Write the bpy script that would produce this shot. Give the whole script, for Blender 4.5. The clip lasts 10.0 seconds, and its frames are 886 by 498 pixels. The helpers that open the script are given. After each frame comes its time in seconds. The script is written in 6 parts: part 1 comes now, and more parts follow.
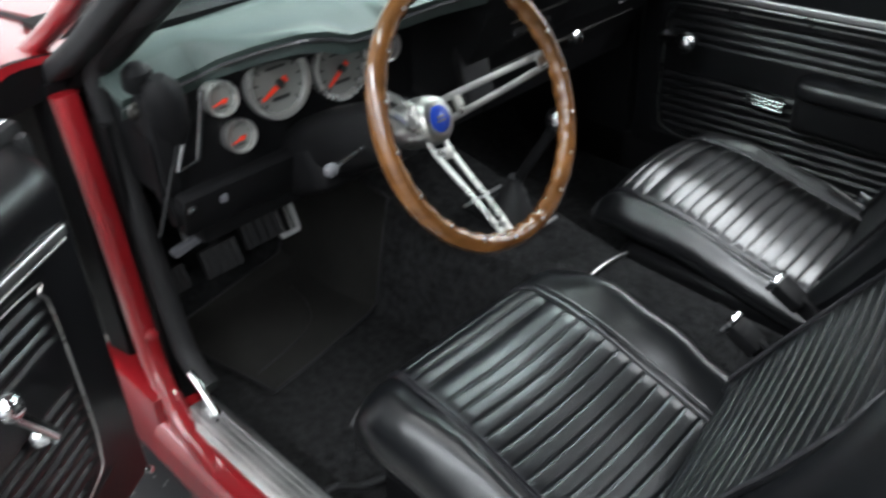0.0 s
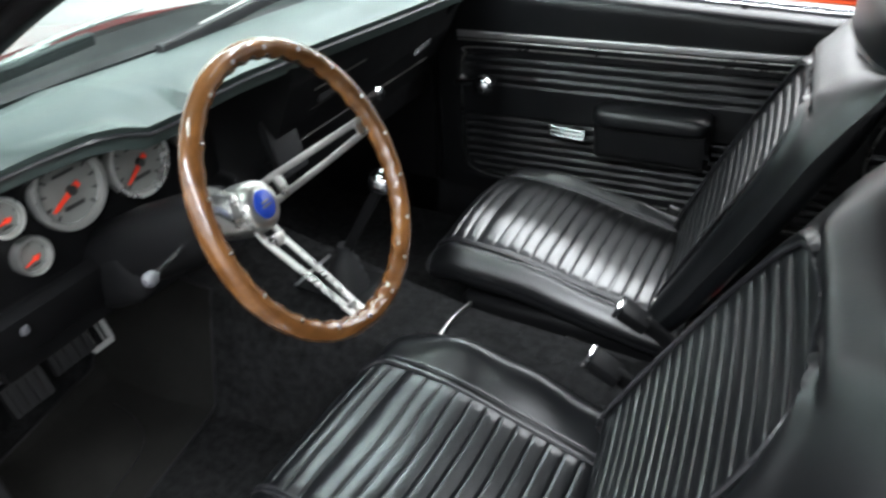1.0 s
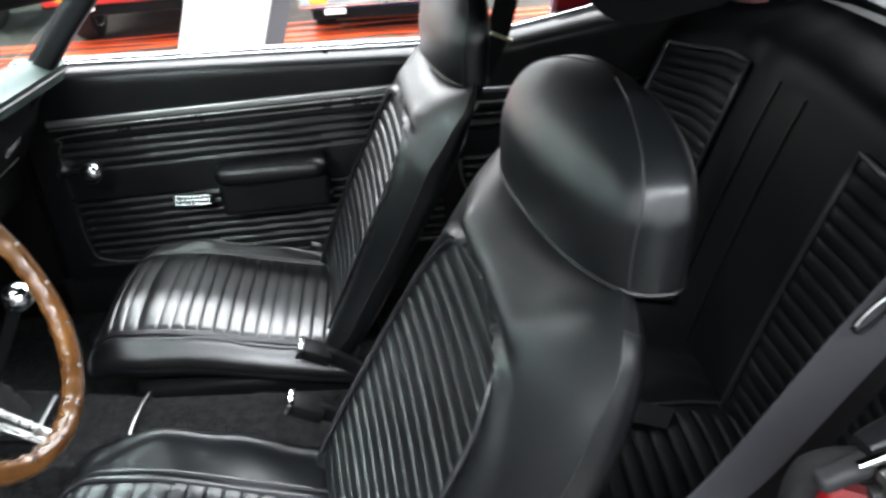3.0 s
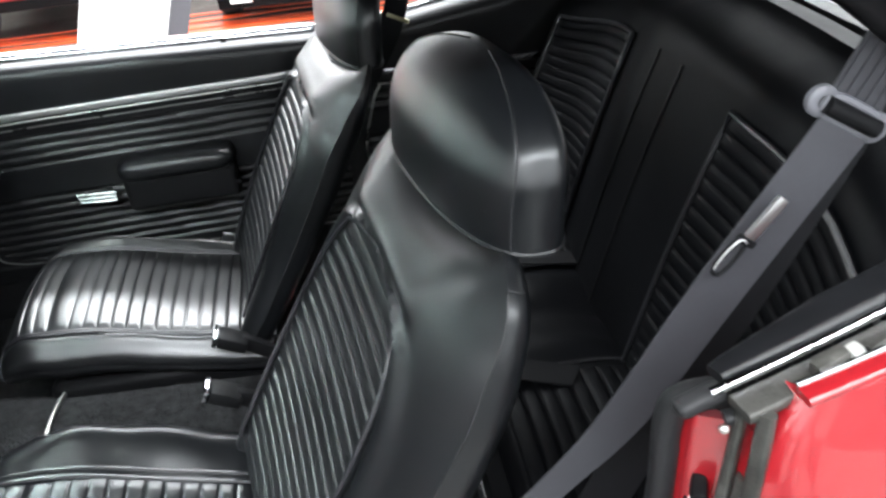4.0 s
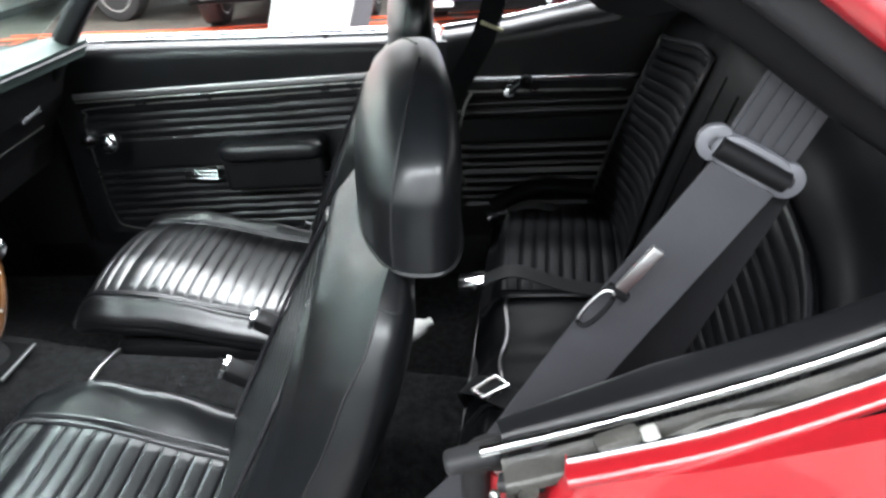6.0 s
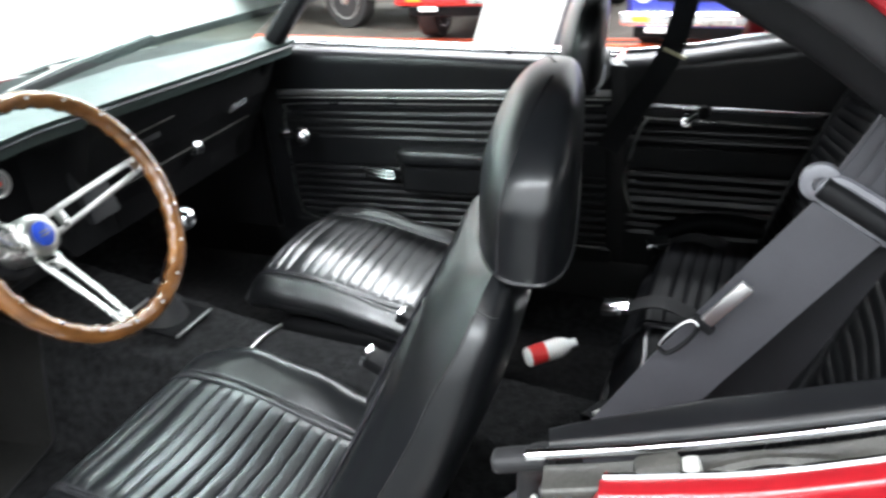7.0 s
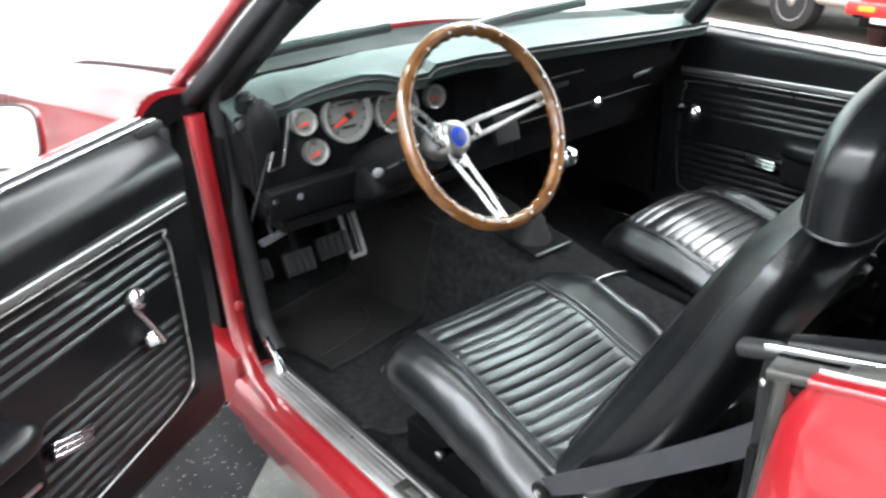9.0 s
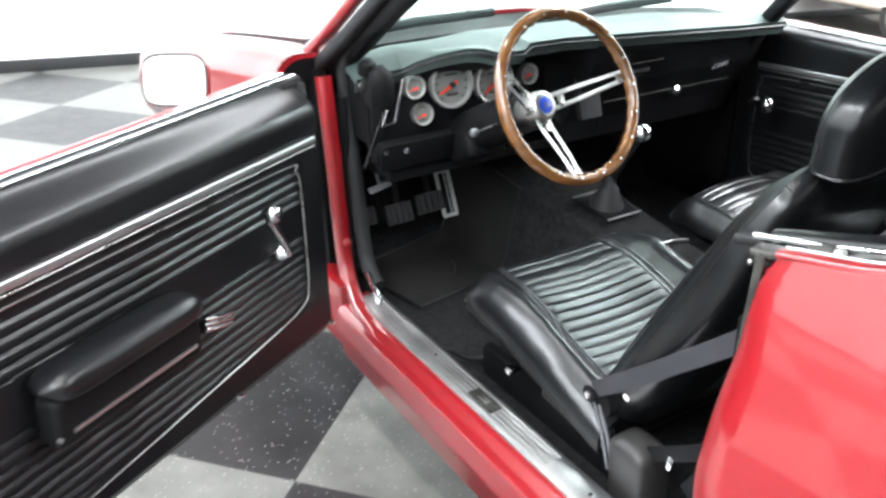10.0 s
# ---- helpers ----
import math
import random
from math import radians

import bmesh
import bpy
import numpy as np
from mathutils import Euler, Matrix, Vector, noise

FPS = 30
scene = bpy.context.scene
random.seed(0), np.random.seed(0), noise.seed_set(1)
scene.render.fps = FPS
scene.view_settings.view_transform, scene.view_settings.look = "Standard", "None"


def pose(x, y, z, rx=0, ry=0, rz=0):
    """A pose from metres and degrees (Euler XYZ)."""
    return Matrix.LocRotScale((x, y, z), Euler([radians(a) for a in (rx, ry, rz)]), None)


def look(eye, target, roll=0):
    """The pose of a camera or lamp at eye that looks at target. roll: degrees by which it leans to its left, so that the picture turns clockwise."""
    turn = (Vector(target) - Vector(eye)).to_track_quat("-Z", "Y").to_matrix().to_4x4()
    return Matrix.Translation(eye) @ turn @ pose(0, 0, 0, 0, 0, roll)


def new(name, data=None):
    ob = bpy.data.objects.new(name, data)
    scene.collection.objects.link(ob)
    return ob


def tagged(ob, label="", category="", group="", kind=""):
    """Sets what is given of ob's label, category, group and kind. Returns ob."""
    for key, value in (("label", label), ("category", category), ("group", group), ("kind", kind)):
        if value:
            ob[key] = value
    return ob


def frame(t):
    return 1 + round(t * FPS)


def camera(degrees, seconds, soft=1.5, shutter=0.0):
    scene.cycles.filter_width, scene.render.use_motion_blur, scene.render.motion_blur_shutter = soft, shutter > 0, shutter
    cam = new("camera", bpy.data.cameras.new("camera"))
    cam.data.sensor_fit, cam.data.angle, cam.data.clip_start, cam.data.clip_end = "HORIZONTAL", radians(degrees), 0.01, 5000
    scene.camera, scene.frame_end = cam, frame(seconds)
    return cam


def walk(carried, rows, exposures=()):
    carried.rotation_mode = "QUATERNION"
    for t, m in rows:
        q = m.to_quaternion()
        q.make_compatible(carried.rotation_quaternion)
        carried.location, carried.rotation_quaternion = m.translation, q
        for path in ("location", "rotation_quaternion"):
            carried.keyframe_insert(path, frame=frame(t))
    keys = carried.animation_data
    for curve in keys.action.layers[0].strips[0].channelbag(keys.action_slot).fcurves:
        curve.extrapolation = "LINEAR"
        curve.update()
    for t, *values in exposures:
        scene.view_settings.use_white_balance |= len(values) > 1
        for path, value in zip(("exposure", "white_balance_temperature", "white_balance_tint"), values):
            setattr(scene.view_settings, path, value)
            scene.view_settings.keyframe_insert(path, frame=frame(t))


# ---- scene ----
cam = camera(56.0, 10.0, soft=2.6, shutter=0.5)
PATH = [
    (0, (0.782, -1.185, 1.402), (-0.384, 0.055, 0.352), 1.37),
    (0.5, (0.734, -1.157, 1.387), (-0.278, 0.258, 0.401), -0.45),
    (1, (0.688, -1.149, 1.403), (-0.140, 0.402, 0.449), -1.05),
    (1.5, (0.652, -1.162, 1.425), (0.033, 0.492, 0.486), -1.28),
    (2, (0.633, -1.186, 1.417), (0.239, 0.548, 0.502), -3.45),
    (2.5, (0.615, -1.211, 1.423), (0.475, 0.573, 0.530), -3.47),
    (2.9, (0.633, -1.210, 1.423), (0.624, 0.585, 0.541), -4.08),
    (3.2, (0.643, -1.217, 1.430), (0.715, 0.575, 0.546), -4.77),
    (4.3, (0.700, -1.257, 1.421), (0.891, 0.498, 0.480), -5.67),
    (4.5, (0.727, -1.253, 1.414), (0.874, 0.505, 0.473), -5.66),
    (5, (0.811, -1.255, 1.405), (0.839, 0.513, 0.471), -5.87),
    (5.2, (0.849, -1.253, 1.400), (0.816, 0.520, 0.477), -5.52),
    (6.3, (1.000, -1.212, 1.388), (0.594, 0.555, 0.545), -4.76),
    (6.5, (1.017, -1.213, 1.389), (0.528, 0.541, 0.561), -4.68),
    (7, (1.053, -1.228, 1.385), (0.316, 0.452, 0.588), -3.53),
    (7.5, (1.108, -1.255, 1.379), (0.130, 0.308, 0.602), -2.42),
    (8, (1.149, -1.296, 1.382), (-0.028, 0.125, 0.609), -1.28),
    (8.5, (1.174, -1.332, 1.379), (-0.149, -0.058, 0.586), -0.14),
    (9, (1.217, -1.378, 1.378), (-0.213, -0.233, 0.577), 0.71),
    (9.5, (1.321, -1.456, 1.377), (-0.176, -0.401, 0.575), 1.46),
    (10, (1.470, -1.555, 1.380), (-0.080, -0.578, 0.577), 2.37),
]
EXPOSURE = ((0, -0.85), (1, -0.6), (2.5, -0.4), (4.3, 0.0), (10, 0.0))
walk(cam, [(t, look(eye, target, roll)) for t, eye, target, roll in PATH], EXPOSURE)


# ---- lights: fluorescent ceiling lights of a showroom ----
world = bpy.data.worlds.new("world")
scene.world = world
world.use_nodes = True
world.node_tree.nodes["Background"].inputs[0].default_value = (0.9, 0.95, 1.0, 1)
world.node_tree.nodes["Background"].inputs[1].default_value = 0.05
scene.view_settings.exposure = 0.0
CEIL = 3.9
# rows of unseen lights, placed and weighted to suit the seats: y, x of the first and last light in it, share of the
# power
LAMP_ROWS = ((-3.9, -3.6, 4.8, 2.4), (-1.6, -0.8, 4.8, 0.3), (1.1, 2.0, 4.8, 0.5), (2.1, -3.6, 4.8, 1.2), (3.1, -0.8, 4.8, 1.45), (4.5, -0.8, 4.8, 1.0),
             (6.5, -3.6, 4.8, 1.0), (8.5, -3.6, 4.8, 1.0), (11.5, -3.6, 4.8, 1.0))
LAMP_W = 490.0


# ---- materials ----
def mat(name, color, rough=0.5, metal=0.0, coat=0.0, spec=0.5, bump=(), vary=0.0, vscale=6.0, rvary=0.0, sheen=0.0, glow=0.0, trans=0.0):
    """A principled material with two scales of variation. bump: rows of (scale, strength, distance)."""
    m = bpy.data.materials.new(name)
    m.use_nodes = True
    nt = m.node_tree
    b = nt.nodes["Principled BSDF"]
    b.inputs["Base Color"].default_value = (*color, 1)
    b.inputs["Roughness"].default_value = rough
    b.inputs["Metallic"].default_value = metal
    b.inputs["Coat Weight"].default_value = coat
    b.inputs["Coat Roughness"].default_value = 0.04
    b.inputs["Specular IOR Level"].default_value = spec
    b.inputs["Sheen Weight"].default_value = sheen
    b.inputs["Transmission Weight"].default_value = trans
    if glow:
        b.inputs["Emission Color"].default_value = (*color, 1)
        b.inputs["Emission Strength"].default_value = glow
    tc = nt.nodes.new("ShaderNodeTexCoord")
    if vary or rvary:
        n1 = nt.nodes.new("ShaderNodeTexNoise")
        n1.inputs["Scale"].default_value = vscale
        n1.inputs["Detail"].default_value = 6
        nt.links.new(tc.outputs["Object"], n1.inputs["Vector"])
        n2 = nt.nodes.new("ShaderNodeTexNoise")
        n2.inputs["Scale"].default_value = vscale * 14
        n2.inputs["Detail"].default_value = 3
        nt.links.new(tc.outputs["Object"], n2.inputs["Vector"])
        mx = nt.nodes.new("ShaderNodeMath")
        mx.operation = "MULTIPLY_ADD"
        mx.inputs[1].default_value = 0.35
        nt.links.new(n2.outputs["Fac"], mx.inputs[0])
        nt.links.new(n1.outputs["Fac"], mx.inputs[2])
        if vary:
            r = nt.nodes.new("ShaderNodeMapRange")
            r.inputs["From Min"].default_value, r.inputs["From Max"].default_value = 0.4, 0.95
            r.inputs["To Min"].default_value, r.inputs["To Max"].default_value = 1 - vary, 1 + vary
            nt.links.new(mx.outputs[0], r.inputs["Value"])
            mul = nt.nodes.new("ShaderNodeVectorMath")
            mul.operation = "SCALE"
            mul.inputs[0].default_value = color
            nt.links.new(r.outputs["Result"], mul.inputs["Scale"])
            nt.links.new(mul.outputs["Vector"], b.inputs["Base Color"])
        if rvary:
            r = nt.nodes.new("ShaderNodeMapRange")
            r.inputs["From Min"].default_value, r.inputs["From Max"].default_value = 0.4, 0.95
            r.inputs["To Min"].default_value, r.inputs["To Max"].default_value = rough * (1 - rvary), rough * (1 + rvary)
            nt.links.new(mx.outputs[0], r.inputs["Value"])
            nt.links.new(r.outputs["Result"], b.inputs["Roughness"])
    last = None
    for scale, strength, dist in bump:
        n = nt.nodes.new("ShaderNodeTexNoise")
        n.inputs["Scale"].default_value = scale
        n.inputs["Detail"].default_value = 4
        nt.links.new(tc.outputs["Object"], n.inputs["Vector"])
        bp = nt.nodes.new("ShaderNodeBump")
        bp.inputs["Strength"].default_value = strength
        bp.inputs["Distance"].default_value = dist
        nt.links.new(n.outputs["Fac"], bp.inputs["Height"])
        if last:
            nt.links.new(last.outputs["Normal"], bp.inputs["Normal"])
        last = bp
    if last:
        nt.links.new(last.outputs["Normal"], b.inputs["Normal"])
    return m


VINYL = mat("vinyl", (0.0045, 0.0047, 0.0055), 0.34, spec=0.37, bump=((22, 0.04, 0.003),), vary=0.25, rvary=0.12)
VINYL_SEAT = mat("seat vinyl", (0.0042, 0.0047, 0.0055), 0.31, spec=0.50, bump=((11, 0.10, 0.005),), vary=0.1, vscale=9)
VINYL_PLEAT = mat("pleated seat vinyl", (0.0042, 0.0047, 0.0055), 0.31, spec=0.52, vary=0.1, vscale=9)
VINYL_MATT = mat("matt vinyl", (0.006, 0.006, 0.007), 0.48, spec=0.45, bump=((380, 0.15, 0.001),), vary=0.25, rvary=0.2)
# Copy of the seat vinyl, glossier so the passenger cushion looks more brightly lit.
VINYL_GLOSS = mat("brightened seat vinyl", (0.005, 0.0053, 0.006), 0.33, spec=0.85, vary=0.1)
# Copy of the seat vinyl, its reflection cut to keep the rear bench dark.
VINYL_REAR = mat("darkened rear seat vinyl", (0.0045, 0.0047, 0.0055), 0.48, spec=0.045, bump=((18, 0.08, 0.004),), vary=0.25, rvary=0.12)
PIPING = mat("piping", (0.012, 0.012, 0.014), 0.3, spec=0.6)
# The black pad's pale teal reflection is mixed into its base colour.
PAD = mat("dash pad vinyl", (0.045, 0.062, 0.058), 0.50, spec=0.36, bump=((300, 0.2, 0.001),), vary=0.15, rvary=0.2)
PLASTIC = mat("black plastic", (0.006, 0.006, 0.0065), 0.45, spec=0.09, vary=0.2, rvary=0.2)
RUBBER = mat("rubber", (0.010, 0.010, 0.011), 0.6, spec=0.35, bump=((90, 0.15, 0.002),), vary=0.3, rvary=0.2)
CARPET = mat("carpet", (0.018, 0.018, 0.0187), 1.0, spec=0.05, bump=((420, 0.9, 0.006), (140, 0.7, 0.010)), vary=0.6, vscale=55)
MATT = mat("floor mat", (0.016, 0.0155, 0.0145), 1.0, spec=0.1, bump=((600, 0.8, 0.003),), vary=0.35, vscale=7)
RED = mat("red paint", (0.235, 0.007, 0.011), 0.30, coat=1.0, spec=0.5, vary=0.06, vscale=3)
RED.node_tree.nodes["Principled BSDF"].inputs["Coat IOR"].default_value = 1.66
CHROME = mat("chrome", (0.82, 0.83, 0.85), 0.09, 1.0, rvary=0.5, vscale=12)
SATIN = mat("satin bright trim", (0.62, 0.62, 0.62), 0.36, 1.0)
STEEL = mat("brushed steel", (0.55, 0.55, 0.53), 0.3, 1.0, bump=((160, 0.15, 0.001),), vary=0.12, rvary=0.3, vscale=14)
ALU = mat("sill aluminium", (0.72, 0.72, 0.72), 0.34, 1.0, bump=((40, 0.10, 0.002),), vary=0.18, rvary=0.15, vscale=10)
GREASE = mat("worn grey metal", (0.042, 0.041, 0.037), 0.42, 0.3, bump=((70, 0.5, 0.003),), vary=0.7, rvary=0.4, vscale=26)
GRAINED = mat("grained plastic", (0.02, 0.019, 0.018), 0.45, spec=0.4, bump=((240, 0.5, 0.002),), vary=0.2, rvary=0.2)
WEB = mat("belt webbing", (0.029, 0.029, 0.033), 0.55, spec=0.3, bump=((700, 0.3, 0.001),), vary=0.12, vscale=20)
WEB_DARK = mat("dark belt webbing", (0.007, 0.007, 0.008), 0.7, spec=0.15, bump=((700, 0.3, 0.001),), vary=0.2, vscale=20)
GREYPLAST = mat("grey plastic", (0.10, 0.10, 0.11), 0.42, spec=0.4, vary=0.1, rvary=0.2)
DIAL = mat("dial face", (0.17, 0.175, 0.165), 0.5, vary=0.08)
BEZEL = mat("dial bezel", (0.72, 0.72, 0.70), 0.32, 0.85, rvary=0.3)
NEEDLE = mat("red needle", (0.85, 0.05, 0.02), 0.4)
DIALMARK = mat("dial mark", (0.02, 0.02, 0.02), 0.5)
BLUE = mat("blue emblem", (0.010, 0.045, 0.34), 0.3, coat=0.6)
# Satin metal drawn as pale non-metal, its bright reflection put into the colour.
PEDAL = mat("brightened pedal trim", (0.55, 0.55, 0.54), 0.45, 0.0, vary=0.1, rvary=0.2)
CLIP = mat("yellowed clip plastic", (0.34, 0.34, 0.32), 0.4, vary=0.3, vscale=60)
WHITE = mat("white plastic", (0.75, 0.75, 0.72), 0.45, vary=0.08)
LABEL_RED = mat("red label", (0.6, 0.03, 0.03), 0.4)
WALL_GREY = mat("grey wall", (0.16, 0.16, 0.155), 0.7, vary=0.06, vscale=2)
WALL_NEAR = mat("pale grey wall", (0.72, 0.73, 0.73), 0.7, vary=0.05, vscale=2)
WALL = mat("white wall", (0.84, 0.86, 0.85), 0.7, vary=0.03, vscale=2)
CEILING = mat("ceiling", (0.07, 0.07, 0.07), 0.8, vary=0.04)
BASEB = mat("baseboard", (0.012, 0.013, 0.014), 0.5, vary=0.2)
GLASS = mat("glass", (1, 1, 1), 0.0, trans=1.0, spec=0.5)
GLASS.node_tree.nodes["Principled BSDF"].inputs["IOR"].default_value = 1.45
MIRROR = mat("mirror", (0.93, 0.94, 0.94), 0.02, 1.0)
LAMP = mat("lamp diffuser", (1, 0.99, 0.96), 0.5, glow=22.0)
TYRE = mat("tyre", (0.02, 0.02, 0.02), 0.75, bump=((50, 0.3, 0.004),), vary=0.2)
CONCRETE = mat("concrete", (0.055, 0.048, 0.038), 0.75, vary=0.3, vscale=1.5, rvary=0.4)
ORANGE = mat("orange line paint", (0.75, 0.09, 0.02), 0.4, vary=0.3, vscale=3)
WHITE_PAINT = mat("white car paint", (0.75, 0.74, 0.66), 0.3, coat=0.8, vary=0.04)
RED_PAINT = mat("bright red car paint", (0.62, 0.015, 0.012), 0.3, coat=0.8, vary=0.04)
BLUE_PAINT = mat("dark blue car paint", (0.02, 0.03, 0.28), 0.3, coat=0.8, vary=0.04)
LENS = mat("lamp lens", (0.85, 0.86, 0.85), 0.15, spec=0.6)
AMBER = mat("amber lens", (0.8, 0.3, 0.03), 0.25)


def wood_material():
    m = mat("varnished wood", (0.27, 0.115, 0.03), 0.22, coat=0.7, rvary=0.3)
    nt = m.node_tree
    b = nt.nodes["Principled BSDF"]
    tc = nt.nodes.new("ShaderNodeTexCoord")
    mp = nt.nodes.new("ShaderNodeMapping")
    mp.inputs["Scale"].default_value = (9, 5, 9)
    w = nt.nodes.new("ShaderNodeTexNoise")
    w.inputs["Scale"].default_value = 3.0
    w.inputs["Detail"].default_value = 7
    ramp = nt.nodes.new("ShaderNodeValToRGB")
    ramp.color_ramp.elements[0].position, ramp.color_ramp.elements[1].position = 0.32, 0.72
    ramp.color_ramp.elements[0].color = (0.080, 0.031, 0.009, 1)
    ramp.color_ramp.elements[1].color = (0.185, 0.078, 0.023, 1)
    nt.links.new(tc.outputs["Object"], mp.inputs["Vector"])
    nt.links.new(mp.outputs["Vector"], w.inputs["Vector"])
    nt.links.new(w.outputs["Fac"], ramp.inputs["Fac"])
    nt.links.new(ramp.outputs["Color"], b.inputs["Base Color"])
    return m


WOOD = wood_material()


def floor_material():
    """Checkered vinyl tiles, light and dark grey, with scuffs and pale flecks."""
    m = mat("checkered tiles", (0.4, 0.4, 0.38), 0.3, spec=0.42)
    nt = m.node_tree
    b = nt.nodes["Principled BSDF"]
    tc = nt.nodes.new("ShaderNodeTexCoord")
    mp = nt.nodes.new("ShaderNodeMapping")
    mp.inputs["Rotation"].default_value = (0, 0, radians(TILE_TURN))
    mp.inputs["Location"].default_value = (TILE_X, TILE_Y, 0.013)
    ch = nt.nodes.new("ShaderNodeTexChecker")
    ch.inputs["Scale"].default_value = 1 / TILE
    ch.inputs["Color1"].default_value = (0.145, 0.145, 0.133, 1)
    ch.inputs["Color2"].default_value = (0.022, 0.022, 0.023, 1)
    n = nt.nodes.new("ShaderNodeTexNoise")
    n.inputs["Scale"].default_value = 9
    n.inputs["Detail"].default_value = 8
    fl = nt.nodes.new("ShaderNodeTexVoronoi")
    fl.inputs["Scale"].default_value = 60
    th = nt.nodes.new("ShaderNodeMath")
    th.operation = "LESS_THAN"
    th.inputs[1].default_value = 0.15
    mix = nt.nodes.new("ShaderNodeMix")
    mix.data_type, mix.blend_type = "RGBA", "OVERLAY"
    mix.inputs["Factor"].default_value = 0.55
    mix2 = nt.nodes.new("ShaderNodeMix")
    mix2.data_type = "RGBA"
    mix2.inputs["B"].default_value = (0.36, 0.36, 0.34, 1)
    nt.links.new(tc.outputs["Object"], mp.inputs["Vector"])
    nt.links.new(mp.outputs["Vector"], ch.inputs["Vector"])
    nt.links.new(tc.outputs["Object"], n.inputs["Vector"])
    nt.links.new(tc.outputs["Object"], fl.inputs["Vector"])
    nt.links.new(ch.outputs["Color"], mix.inputs["A"])
    nt.links.new(n.outputs["Fac"], mix.inputs["B"])
    nt.links.new(fl.outputs["Distance"], th.inputs[0])
    mulf = nt.nodes.new("ShaderNodeMath")
    mulf.operation = "MULTIPLY"
    mulf.inputs[1].default_value = 0.7
    nt.links.new(th.outputs[0], mulf.inputs[0])
    nt.links.new(mulf.outputs[0], mix2.inputs["Factor"])
    nt.links.new(mix.outputs["Result"], mix2.inputs["A"])
    nt.links.new(mix2.outputs["Result"], b.inputs["Base Color"])
    r = nt.nodes.new("ShaderNodeMapRange")
    r.inputs["To Min"].default_value, r.inputs["To Max"].default_value = 0.26, 0.44
    nt.links.new(n.outputs["Fac"], r.inputs["Value"])
    nt.links.new(r.outputs["Result"], b.inputs["Roughness"])
    return m


TILE, TILE_TURN, TILE_X, TILE_Y = 0.725, 46.0, -0.603, 0.7547
FLOOR = floor_material()


# ---- mesh helpers ----
def smooth_mesh(me, angle=40):
    for p in me.polygons:
        p.use_smooth = True
    me.set_sharp_from_angle(angle=radians(angle))


def part(name, bm, material, parent=None, label="", angle=40):
    me = bpy.data.meshes.new(name)
    bmesh.ops.recalc_face_normals(bm, faces=bm.faces)
    bm.to_mesh(me)
    bm.free()
    me.materials.append(material)
    smooth_mesh(me, angle)
    ob = new(name, me)
    if parent:
        ob.parent = parent
    if label:
        ob["label"] = label
    return ob


def thing(name, m=None, label="", category="", group="", kind=""):
    ob = new(name)
    ob.empty_display_size = 0.05
    if m is not None:
        ob.matrix_world = m
    return tagged(ob, label, category, group, kind)


def box(bm, c, s, bevel=0.0, m=None, seg=2):
    """A box with centre c and full sizes s, its edges rounded."""
    made = bmesh.ops.create_cube(bm, size=1.0)
    vs = made["verts"]
    mm = Matrix.Translation(c) @ (m if m is not None else Matrix.Identity(4)) @ Matrix.Diagonal((*s, 1))
    bmesh.ops.transform(bm, matrix=mm, verts=vs)
    if bevel:
        es = list({e for v in vs for e in v.link_edges})
        bmesh.ops.bevel(bm, geom=es, offset=bevel, segments=seg, affect="EDGES", profile=0.6)
    return bm


def nbox(c, s, bevel=0.0, m=None, seg=2):
    return box(bmesh.new(), c, s, bevel, m, seg)


def basis(n, hint=(0, 0, 1)):
    n = Vector(n).normalized()
    h = Vector(hint)
    if abs(n.dot(h)) > 0.95:
        h = Vector((1, 0, 0))
    u = h.cross(n).normalized()
    return u, n.cross(u).normalized(), n


def lathe(bm, base, axis, rings, seg=32, caps=True):
    """Turned shape: rings of (height along the axis, radius)."""
    u, v, n = basis(axis)
    base = Vector(base)
    loops = []
    for h, r in rings:
        loops.append([bm.verts.new(base + n * h + (u * math.cos(a) + v * math.sin(a)) * r)
                      for a in (2 * math.pi * k / seg for k in range(seg))])
    for a, b in zip(loops, loops[1:]):
        for k in range(seg):
            bm.faces.new((a[k], a[(k + 1) % seg], b[(k + 1) % seg], b[k]))
    if caps:
        bm.faces.new(loops[0][::-1])
        bm.faces.new(loops[-1])
    return bm


def smooth_path(pts, n=6):
    """Catmull-Rom through the points."""
    pts = [Vector(p) for p in pts]
    out = []
    for i in range(len(pts) - 1):
        p0, p1, p2, p3 = pts[max(i - 1, 0)], pts[i], pts[i + 1], pts[min(i + 2, len(pts) - 1)]
        for k in range(n):
            t = k / n
            out.append(0.5 * ((2 * p1) + (p2 - p0) * t + (2 * p0 - 5 * p1 + 4 * p2 - p3) * t * t + (3 * p1 - p0 - 3 * p2 + p3) * t ** 3))
    return out + [pts[-1]]


